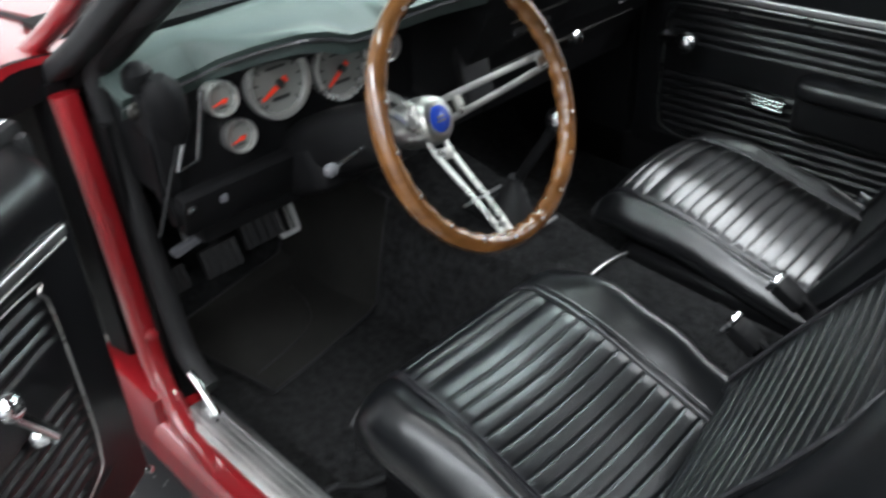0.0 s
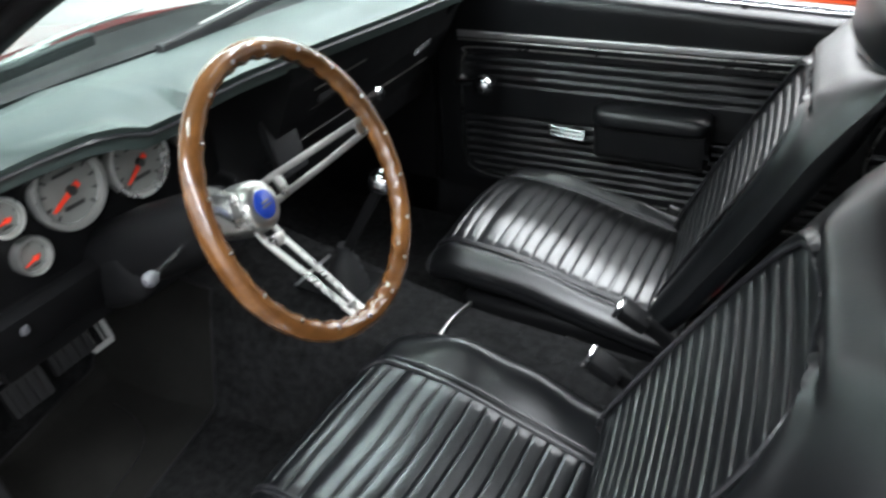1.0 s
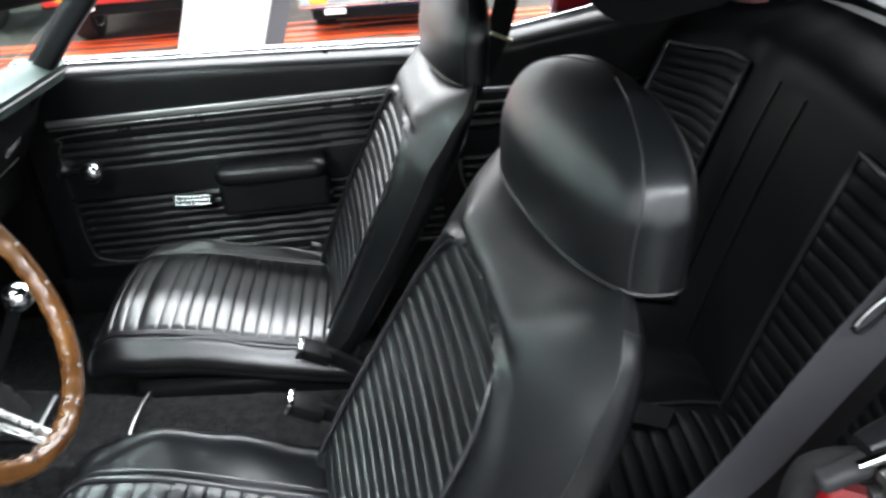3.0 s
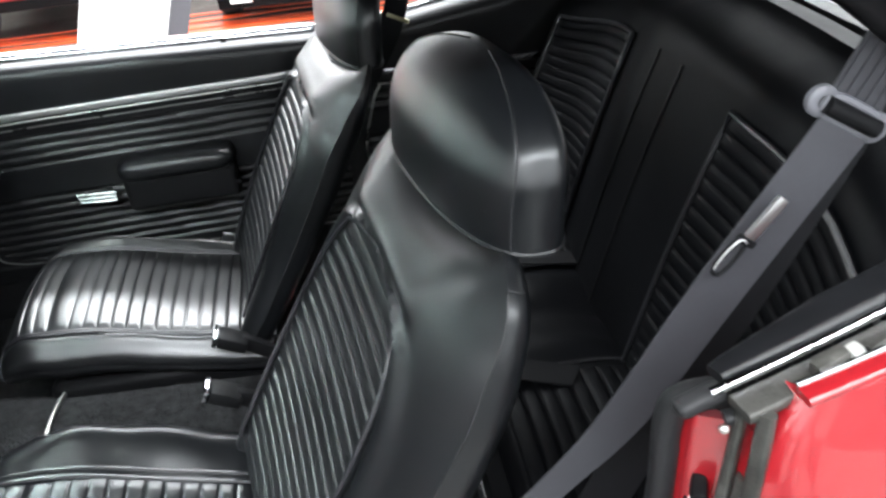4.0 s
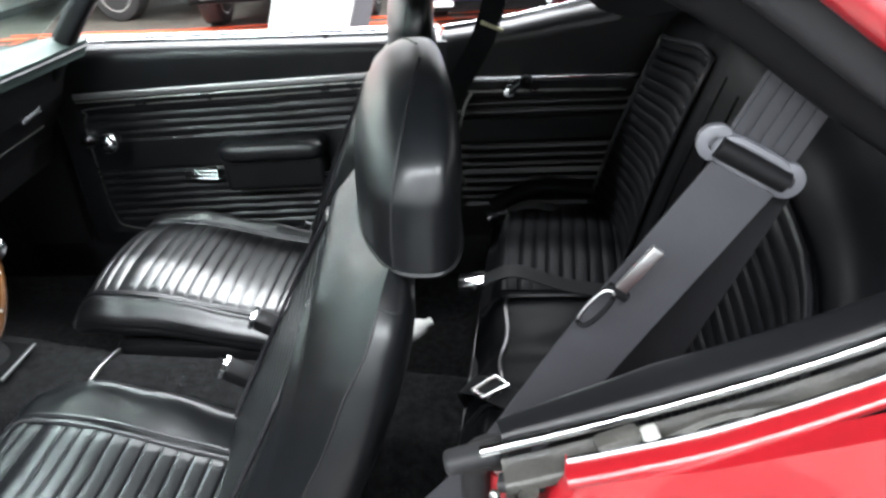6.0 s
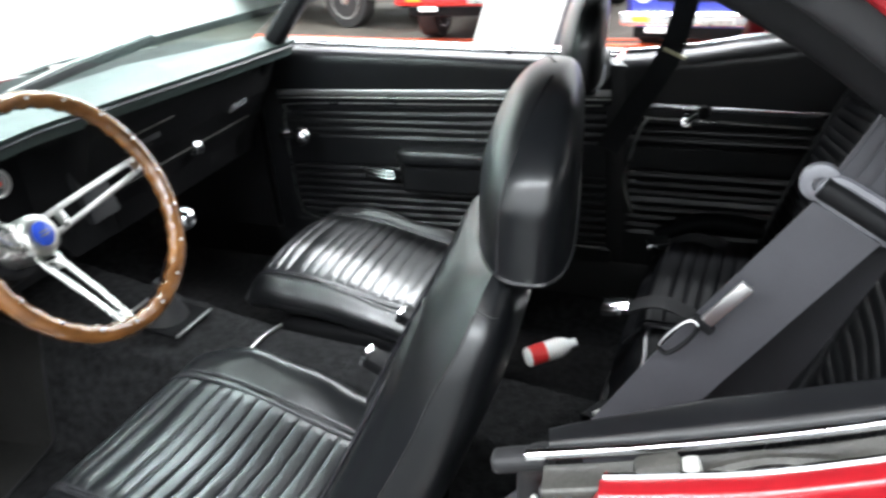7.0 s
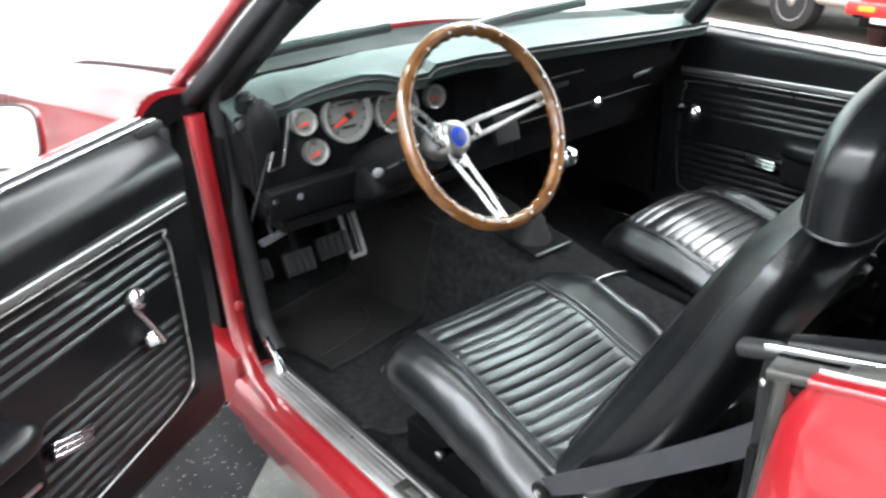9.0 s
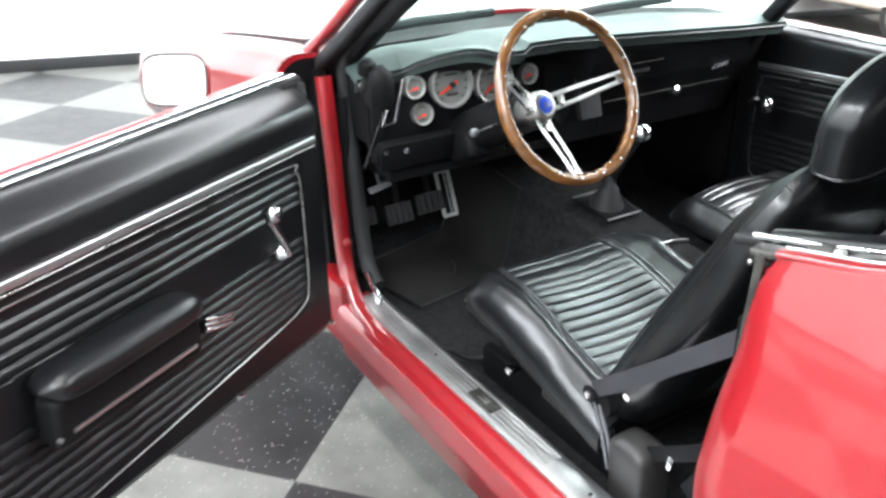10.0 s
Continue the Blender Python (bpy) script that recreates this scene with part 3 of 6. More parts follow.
            return Vector((x - 0.03 * math.sin(k * 3) * u, lerp(-0.60, y0 + round_, k), top + 0.012 * math.sin(k * math.pi * 0.5) - 0.012))
        k = (v - 0.5) / 0.5
        if k < 0.3:
            a = k / 0.3 * math.pi / 2
            return Vector((x, y0 + round_ - round_ * math.sin(a), top - round_ * (1 - math.cos(a))))
        kk = (k - 0.3) / 0.7
        return Vector((x, y0 - 0.015 * math.sin(kk * math.pi), lerp(top - round_, 0.42, kk)))
    part("hood_gap", sweep(bmesh.new(), [fender(k / 30, 0.0) + Vector((0, 0.002, 0.003)) for k in range(1, 28)], circle(0.0045, 6)), RUBBER, t, "dark gap beside the hood")
    # The red fender's end is drawn dark for the shade in its gap.
    part("fender_gap_shade", slab(lambda u, v: fender(0, 0.1 + 0.56 * v).lerp(Vector((-0.488, -0.66, 0.84)), u * 0.9), 4, 24, (-0.01, 0, 0)), PLASTIC, t, "dark sheet for the shade in the gap behind the front fender")
    part("front_fender", slab(fender, 40, 40, (0, 0.01, -0.012)), RED, t)
    part("hood", slab(lambda u, v: Vector((lerp(-0.72, -2.0, u) + skew(lerp(-0.592, 0.592, v)) * (1 - u), lerp(-0.592, 0.592, v), table(lerp(-0.72, -2.0, u), ((-2.0, 0.68), (-1.5, 0.785), (-0.72, 0.885))) - 0.06 * max(0.0, lerp(-0.592, 0.592, v)) + 0.045 * math.sin(math.pi * v) * (1 - 0.4 * u))), 20, 24, (0, 0, -0.015)), RED, t)
    part("nose", nbox((-2.06, 0, 0.48), (0.1, 1.5, 0.36), 0.05), RED, t)
    part("far_fender", slab(lambda u, v: Vector((fender(u, v).x + 0.2 * (1 - u), -fender(u, v).y, fender(u, v).z - 0.06)), 30, 30, (0, -0.01, -0.012)), RED, t)
    part("cowl", slab(lambda u, v: Vector((lerp(-0.52, -0.72, u) + skew(lerp(-0.62, 0.62, v)), lerp(-0.62, 0.62, v), 0.888 + 0.03 * math.sin(math.pi * v))), 4, 16, (0, 0, -0.02)), PLASTIC, t, "dark cowl grille under the wipers")
    part("windshield_corner", sweep(bmesh.new(), smooth_path([(-0.515, -0.682, 0.862), (-0.475, -0.676, 0.880), (-0.44, -0.668, 0.905)], 6), rrect(0.016, 0.012, 0.004)), CHROME, t, "bright trim at the foot of the windshield")
    for y0 in (-0.40, 0.14):
        sk = skew(y0)
        arm = smooth_path([(-0.585 + sk, y0 + 0.42, 0.945), (-0.535 + sk, y0 + 0.2, 0.965), (-0.515 + sk, y0, 0.955), (-0.52 + sk, y0 - 0.12, 0.945)], 6)
        part("wiper_arm", sweep(bmesh.new(), arm, rrect(0.014, 0.006, 0.002)), STEEL, t, "bright metal wiper arm")
        part("wiper_blade", sweep(bmesh.new(), [(-0.515 + sk, y0 + 0.24, 0.950), (-0.505 + sk, y0 - 0.02, 0.950), (-0.515 + sk, y0 - 0.28, 0.935)], rrect(0.016, 0.022, 0.004)), RUBBER, t)
        part("wiper_rib", sweep(bmesh.new(), [(-0.517 + sk, y0 + 0.16, 0.962), (-0.507 + sk, y0 - 0.02, 0.964), (-0.515 + sk, y0 - 0.18, 0.95)], rrect(0.007, 0.005, 0.001)), STEEL, t)
    # rear: package shelf, bulkhead and window frame
    part("package_shelf", nbox((1.64, 0, 0.95), (0.55, 1.3, 0.03), 0.01), VINYL_MATT, t)
    part("rear_bulkhead", nbox((1.42, 0, 0.62), (0.03, 1.34, 0.74), 0.005), PLASTIC, t)
    part("trunk_lid", nbox((2.2, 0, 0.93), (0.6, 1.4, 0.03), 0.012), RED, t)
    part("rear_window_frame", nbox((1.40, 0, 1.17), (0.08, 1.16, 0.05), 0.015), VINYL_MATT, t)
    def far_pillar(u, v):
        x = lerp(0.985, 1.52, u)
        low = curve(x, ((0.985, 0.965), (1.01, 0.925), (1.05, 0.893), (1.12, 0.878), (1.22, 0.890), (1.52, 0.95)))
        return Vector((x + 0.03 * v, lerp(0.628, 0.575, v) - 0.012 * math.sin(math.pi * min(1.0, u * 2.5)), lerp(low, 1.27 - 0.12 * step(0.4, 1.0, u), v)))
    part("far_pillar_trim", slab(far_pillar, 30, 12, (0, 0.03, 0)), VINYL_MATT, t, "black padded trim inside the rear roof pillar")
    for s in (1, -1):
        def sail(u, v, s=s, w=0.0):
            f = Vector((1.04, 0, 1.245)).lerp(Vector((1.40, 0, 1.0)), v)
            r = Vector((1.15, 0, 1.27)).lerp(Vector((1.98, 0, 0.98)), v)
            q = f.lerp(r, u)
            return Vector((q.x, -s * (0.60 + 0.09 * v - w), q.z - w * 0.4))
        part("sail_panel", slab(sail, 10, 10, (0, 0.02 * s, 0)), RED, t)
        part("sail_trim", slab(lambda u, v, f=sail, s=s: f(u, v, s, 0.045), 10, 10, (0, -0.01 * s, 0)), VINYL_MATT, t)
    return t


BODY = body_shell()


def windshield():
    def f(u, v):
        y = lerp(-0.60, 0.60, u)
        return Vector((lerp(-0.555 - 0.04 * math.sin(math.pi * u) + skew(y) * 1.1, 0.10 - 0.10 * math.sin(math.pi * u) + skew(y) * 0.4, v), y * lerp(1.0, 0.93, v), lerp(0.885, 1.225, v) + 0.02 * math.sin(math.pi * u)))
    g = part("windshield", slab(f, 24, 12, (-0.004, 0, -0.004)), TINT, None)
    g.visible_shadow = False
    tagged(g, "lightly green tinted curved windshield", "windshield", kind="structure")


TINT = mat("tinted glass", (0.80, 0.96, 0.92), 0.0, trans=1.0)
TINT.node_tree.nodes["Principled BSDF"].inputs["IOR"].default_value = 1.12
windshield()


# ---- doors ----
def car_door(m, P, label, out):
    """A door in its own frame: x along the door from the hinge, y outwards (times out), z up."""
    t = thing("car_door", m, label, "car door", "car doors")
    L = P["length"]
    belt = lambda x: lerp(P["belt"][0], P["belt"][1], x / L)
    trim = lambda x: lerp(P["trim"][0], P["trim"][1], x / L)
    low = lambda x: lerp(P["bottom"][0], P["bottom"][1], x / L)
    Y = lambda y: y * out
    # inner panel with the ribbed field pressed into it
    x0, x1 = P["field"][0], P["field"][1]
    ztop = lambda x: trim(x) - P["gap"]
    zlow = P["field"][2]

    def rib(x, z):
        """Height of the ribs over the panel."""
        if not (x0 + 0.012 < x < x1 - 0.012):
            return 0.0
        zt = ztop(x) - 0.012
        if z > zt or z < zlow + 0.01 + max(0, x0 + 0.06 - x) * 0.8:
            return 0.0
        k = (zt - z) / max(zt - zlow, 0.01)
        if 0.26 < k < 0.47:
            return 0.0
        n = (zt - z) / P["pitch"]
        return -0.0055 * (0.5 - 0.5 * math.cos(2 * math.pi * n)) ** 3

    def face(u, v):
        x = u * L
        z = lerp(low(x), trim(x), v)
        field = step(x0 - 0.01, x0 + 0.004, x) * (1 - step(x1 - 0.004, x1 + 0.01, x)) * step(zlow - 0.008, zlow + 0.004, z) * (1 - step(ztop(x) - 0.004, ztop(x) + 0.008, z))
        y = 0.004 * field - 0.0 + rib(x, z) * -1.0
        y += 0.03 * (1 - step(0, 0.02, u)) + 0.02 * (1 - step(0, 0.06, v))
        return Vector((x, Y(y), z))
    part("inner_panel", slab(face, 90, 170, (0, Y(0.03), 0)), VINYL, t, "black vinyl inner panel with pressed ribs")

    def pad(u, v):
        x = u * L
        z = lerp(trim(x), belt(x), v if out < 0 else step(0, 0.80, v) ** 0.8)
        y = 0.055 * (step(0.45, 1.0, v) if out < 0 else step(0.5, 1.0, v)) - 0.004 * math.sin(math.pi * v)
        y += 0.025 * (1 - step(0, 0.02, u))
        return Vector((x, Y(y), z + 0.006 * math.sin(math.pi * v) * (v > 0.5)))
    part("upper_pad", slab(pad, 40, 24, (0, Y(0.03), -0.004)), VINYL, t, "smooth black vinyl upper pad")
    seg = [k / 24 for k in range(25)]
    part("trim_strip", sweep(bmesh.new(), [(x * L, Y(-0.004), trim(x * L) + 0.004) for x in seg if x * L > P["trim_from"]], rrect(0.008, 0.016, 0.003)), SATIN, t, "bright metal trim strip")
    part("trim_bead", sweep(bmesh.new(), [(x * L, Y(-0.003), trim(x * L) - 0.010) for x in seg if x * L > P["trim_from"]], rrect(0.005, 0.004, 0.0015)), STEEL, t)
    # thin bright bead round the ribbed field
    loop = smooth_path([(L - 0.02, Y(0.0), ztop(L)), (x0 + 0.5, Y(0.0), ztop(x0 + 0.5)), (x0 + 0.05, Y(0.0), ztop(x0)), (x0 + 0.012, Y(0.0), ztop(x0) - 0.02), (x0, Y(0.0), ztop(x0) - 0.06),
                        (x0, Y(0.0), zlow + 0.14), (x0 + 0.006, Y(0.0), zlow + 0.05), (x0 + 0.035, Y(0.0), zlow + 0.01), (x0 + 0.2, Y(0.0), zlow), (L - 0.02, Y(0.0), zlow)], 6)
    part("field_bead", sweep(bmesh.new(), loop, circle(0.0018, 6), up=(0, 1, 0)), STEEL, t, "thin bright bead round the ribbed panel")
    # belt sweep, glass slot and outer skin
    part("belt_chrome", sweep(bmesh.new(), [(x * L, Y(0.058), belt(x * L) + 0.004) for x in seg], rrect(0.008, 0.008, 0.002)), CHROME, t)
    part("glass_slot", sweep(bmesh.new(), [(x * L, Y(0.074), belt(x * L) - 0.004) for x in seg], rrect(0.026, 0.012, 0.004)), RUBBER, t)
    part("outer_lip", sweep(bmesh.new(), [(x * L, Y(0.112), belt(x * L) + 0.001) for x in seg], rrect(0.022, 0.009, 0.004)), RED, t)
    part("outer_chrome", sweep(bmesh.new(), [(x * L, Y(0.092), belt(x * L) + 0.003) for x in seg], rrect(0.008, 0.008, 0.002)), CHROME, t)

    def skin(u, v):
        x = u * L
        z = lerp(low(x) + 0.012, belt(x) + 0.002, v)
        return Vector((x, Y(0.105 + 0.05 * math.sin(math.pi * min(1, (1 - v) * 1.25)) ** 0.7), z))
    part("outer_skin", slab(skin, 16, 20, (0, Y(-0.008), 0)), RED, t, "glossy red outer skin")
    part("front_edge", nbox((0.004, Y(0.075), (low(0) + belt(0)) / 2), (0.022, 0.085, belt(0) - low(0) - 0.02), 0.008), VINYL_MATT if out < 0 else RUBBER, t)
    part("rear_edge", nbox((L, Y(0.07), (low(L) + belt(L)) / 2), (0.02, 0.10, belt(L) - low(L)), 0.008), RED, t)
    part("front_cap", nbox((0.03, Y(0.07), belt(0) - 0.012), (0.09, 0.05, 0.035), 0.014), RUBBER, t, "worn rubber cap at the front of the belt")
    # arm rest
    ax0, ax1, az = P["arm"]
    def rest(u, v):
        a = 2 * math.pi * v
        x = lerp(ax0, ax1, u)
        k = (1 - abs(2 * u - 1) ** 9) ** 0.5
        w, h = 0.040 * k + 0.002, 0.026 * k
        sx, sz = math.copysign(abs(math.cos(a)) ** 0.7, math.cos(a)), math.copysign(abs(math.sin(a)) ** 0.7, math.sin(a))
        return Vector((x, Y(-0.036 + w * sx), az - 0.026 + h * sz + lerp(0, P["arm_rise"], u)))
    bm = bmesh.new()
    grid(bm, lambda v, u: rest(u, v), 24, 30, wrap_u=True)
    bmesh.ops.holes_fill(bm, edges=bm.edges)
    arm = part("armrest", bm, VINYL_SEAT, t, "padded black vinyl arm rest")
    part("arm_base", nbox(((ax0 + ax1) / 2, Y(-0.028), az - 0.088 + P["arm_rise"] / 2), (ax1 - ax0 - 0.012, 0.05, 0.085), 0.016, pose(0, 0, 0, 0, -math.degrees(math.atan(P["arm_rise"] / (ax1 - ax0))), 0), 3), PLASTIC, arm)
    if P["screws"]:
        part("arm_bead", nbox(((ax0 + ax1) / 2, Y(-0.055), az - 0.105 + P["arm_rise"] / 2), (ax1 - ax0 - 0.06, 0.005, 0.006), 0.001, pose(0, 0, 0, 0, -math.degrees(math.atan(P["arm_rise"] / (ax1 - ax0))), 0)), SATIN, arm)
    part("arm_screw", lathe(bmesh.new(), (ax1 - 0.004, Y(-0.052), az - 0.085), (0.3, -out, 0), ((0, 0.006), (0.004, 0.005)), 10), CHROME, arm)
    # inside handle
    hx, hz = P["handle"]
    h = part("inside_handle", nbox((hx + 0.02, Y(-0.006), hz), (0.03, 0.012, 0.028), 0.004), PLASTIC, t)
    for k in range(3):
        ca, sa = math.cos(radians(P["handle_turn"])), -math.sin(radians(P["handle_turn"]))
        q = Vector((hx - 0.010 * (1 - k) * sa, Y(-0.020), hz + 0.010 * (1 - k)))
        part("bar", sweep(bmesh.new(), [q + Vector((e * ca, Y(-0.004 * (1 - abs(e) / 0.045)), e * sa)) for e in (-0.042, -0.02, 0.02, 0.042)], circle(0.0048, 10), up=(0, 1, 0)), CHROME, h)
    # window crank: hub, arm and knob
    (bx, bz), (kx, kz) = P["crank"]
    c = part("window_crank", lathe(bmesh.new(), (bx, 0, bz), (0, -out, 0), ((0, 0.02), (0.008, 0.019), (0.016, 0.012), (0.024, 0.010)), 20), CHROME, t)
    part("arm", sweep(bmesh.new(), smooth_path([(bx, Y(-0.022), bz), (lerp(bx, kx, 0.5), Y(-0.028), lerp(bz, kz, 0.5)), (kx, Y(-0.024), kz)], 5), rrect(0.016, 0.013, 0.006), up=(0, 1, 0)), CHROME, c)
    part("knob", lathe(bmesh.new(), (kx, Y(-0.024), kz), (0, -out, 0), [(h * P["knob"], r * P["knob"]) for h, r in ((0, 0.008), (0.006, 0.011), (0.012, 0.017), (0.024, 0.019), (0.034, 0.016), (0.039, 0.009))], 20), CHROME, c)
    for x in P["screws"]:
        part("screw", lathe(bmesh.new(), (x, Y(0.02), low(x) + 0.02), (0, -out, 0), ((0, 0.006), (0.025, 0.006), (0.027, 0.003)), 10), CHROME, t)
    return t


PASS = dict(length=0.96, belt=(0.862, 0.842), trim=(0.742, 0.772), bottom=(0.31, 0.31), gap=0.026, field=(0.085, 1.1, 0.385), pitch=0.0215, trim_from=0.06,
            arm=(0.430, 0.695, 0.640), arm_rise=0.006, handle=(0.3635, 0.545), handle_turn=2, crank=((0.085, 0.634), (0.170, 0.650)), knob=1.4, screws=())
DRIV = dict(length=0.98, belt=(0.898, 0.925), trim=(0.765, 0.815), bottom=(0.262, 0.345), gap=0.030, field=(0.105, 1.1, 0.385), pitch=0.0225, trim_from=0.012,
            arm=(0.54, 0.89, 0.655), arm_rise=0.022, handle=(0.462, 0.536), handle_turn=-17, crank=((0.206, 0.564), (0.283, 0.693)), knob=1.0, screws=(0.02, 0.405))
LOCK_X = 0.71
far_door = car_door(pose(-0.28, 0.645, 0), PASS, "closed car door with ribbed black vinyl panel", 1)
DOOR_TURN = 54.0
part("lock_knob", lathe(bmesh.new(), (LOCK_X, 0.040, 0.846), (0, 0, 1), ((0, 0.006), (0.006, 0.006), (0.012, 0.004)), 12), PLASTIC, far_door, "small black lock knob")
near_door = car_door(pose(-0.246, -0.784, 0, 0, 0, -DOOR_TURN), DRIV, "open red car door with ribbed black vinyl panel", -1)


def door_mirror():
    t = thing("door_mirror", near_door.matrix_world @ pose(0.215, -0.215, -0.012) @ Matrix.Diagonal((0.92, 0.90, 1.0, 1)), "rounded red door mirror with bright glass", "mirror")
    bm = bmesh.new()
    def shell(v, u):
        k = math.sin(math.pi * 0.5 * min(1.0, 0.12 + u))
        a = 2 * math.pi * v
        c, s = math.copysign(abs(math.cos(a)) ** 0.5, math.cos(a)), math.copysign(abs(math.sin(a)) ** 0.5, math.sin(a))
        return Vector((-0.085 + 0.10 * u, 0.078 * k * c, 0.965 + 0.056 * k * s))
    grid(bm, shell, 32, 12, wrap_u=True)
    bmesh.ops.holes_fill(bm, edges=bm.edges)
    h = part("housing", bm, RED, t)
    bm = bmesh.new()
    grid(bm, lambda v, u: Vector((0.0165 + 0.002 * u, 0.072 * u * math.copysign(abs(math.cos(2 * math.pi * v)) ** 0.5, math.cos(2 * math.pi * v)), 0.965 + 0.05 * u * math.copysign(abs(math.sin(2 * math.pi * v)) ** 0.5, math.sin(2 * math.pi * v)))), 32, 3, wrap_u=True)
    bmesh.ops.remove_doubles(bm, verts=bm.verts, dist=1e-5)
    g = part("mirror_glass", bm, MIRROR, t)
    part("rim", sweep(bmesh.new(), [(0.016, 0.075 * math.copysign(abs(math.cos(a)) ** 0.5, math.cos(a)), 0.965 + 0.053 * math.copysign(abs(math.sin(a)) ** 0.5, math.sin(a))) for a in np.linspace(0, 2 * math.pi, 41)[:-1]], circle(0.0028, 6), up=(1, 0, 0), closed=True), GREASE, t)
    part("foot", nbox((-0.02, 0.045, 0.905), (0.06, 0.10, 0.05), 0.015), RED, t)
    t.matrix_world = t.matrix_world @ pose(0.0, 0.012, -0.022, 0, 0, MIRROR_TURN) @ pose(0, 0, 0.96, 0, -16, 0) @ pose(0, 0, -0.96)


MIRROR_TURN = 20.0
door_mirror()


# ---- rear side trim on the far side ----
def rear_side_trim():
    t = thing("rear_side_trim", None, "ribbed black vinyl rear side trim panel with a window crank", "trim panel")
    X0, X1 = 0.70, 1.22

    def f(u, v):
        x, z = lerp(X0, X1, u), lerp(0.30, 0.75, v)
        k = 0.0
        if 0.73 < x < 1.2 and 0.43 < z < 0.71 and not 0.60 < z < 0.655:
            k = 0.0055 * (0.5 - 0.5 * math.cos(2 * math.pi * (0.71 - z) / 0.0215)) ** 3
        return Vector((x, 0.648 + k, z))
    part("panel", slab(f, 50, 120, (0, 0.03, 0)), VINYL, t)

    def top(u, v):
        x = lerp(X0, 1.32, u)
        zt = table(x, ((0.70, 0.85), (0.85, 0.865), (1.05, 0.90), (1.32, 0.97)))
        return Vector((x, 0.648 + 0.06 * step(0.5, 1.0, v), lerp(0.75, zt, step(0, 0.80, v) ** 0.8)))
    part("upper_pad", slab(top, 30, 20, (0, 0.03, -0.004)), VINYL, t)
    part("trim_strip", sweep(bmesh.new(), [(X0 + 0.03, 0.644, 0.752), (X1, 0.644, 0.742)], rrect(0.008, 0.014, 0.003)), CHROME, t)
    part("field_bead", sweep(bmesh.new(), smooth_path([(X1, 0.645, 0.711), (0.80, 0.645, 0.722), (0.757, 0.645, 0.715), (0.73, 0.645, 0.65), (0.712, 0.645, 0.565), (0.73, 0.645, 0.49)], 6), circle(0.003, 6), up=(0, 1, 0)), STEEL, t)
    part("crank_hub", lathe(bmesh.new(), (0.845, 0.648, 0.722), (0, -1, 0), ((0, 0.018), (0.012, 0.016), (0.022, 0.011)), 18), CHROME, t)
    part("crank_arm", sweep(bmesh.new(), [(0.845, 0.625, 0.722), (0.885, 0.62, 0.755)], rrect(0.012, 0.008, 0.003), up=(0, 1, 0)), CHROME, t)
    part("crank_knob", lathe(bmesh.new(), (0.885, 0.62, 0.755), (0, -1, 0), ((0, 0.009), (0.012, 0.014), (0.026, 0.013), (0.03, 0.006)), 16), PLASTIC, t)
    part("belt_edge", sweep(bmesh.new(), [(0.70, 0.71, 0.853), (0.85, 0.712, 0.868), (1.05, 0.712, 0.903), (1.3, 0.71, 0.97)], rrect(0.01, 0.01, 0.003)), CHROME, t)


rear_side_trim()


# ---- dashboard ----
EDGE = [(-0.64, -0.345, 0.855), (-0.52, -0.33, 0.87), (-0.50, -0.30, 0.889), (-0.463, -0.25, 0.911), (-0.415, -0.20, 0.928), (-0.379, -0.18, 0.926), (-0.345, -0.17, 0.914), (-0.272, -0.165, 0.912),
        (-0.262, -0.155, 0.930), (-0.16, -0.15, 0.931), (0.024, -0.145, 0.92), (0.215, -0.13, 0.911), (0.43, -0.12, 0.899), (0.60, -0.108, 0.893)]


def edge(y):
    return table(y, [(a, b) for a, b, _ in EDGE]), table(y, [(a, c) for a, _, c in EDGE])


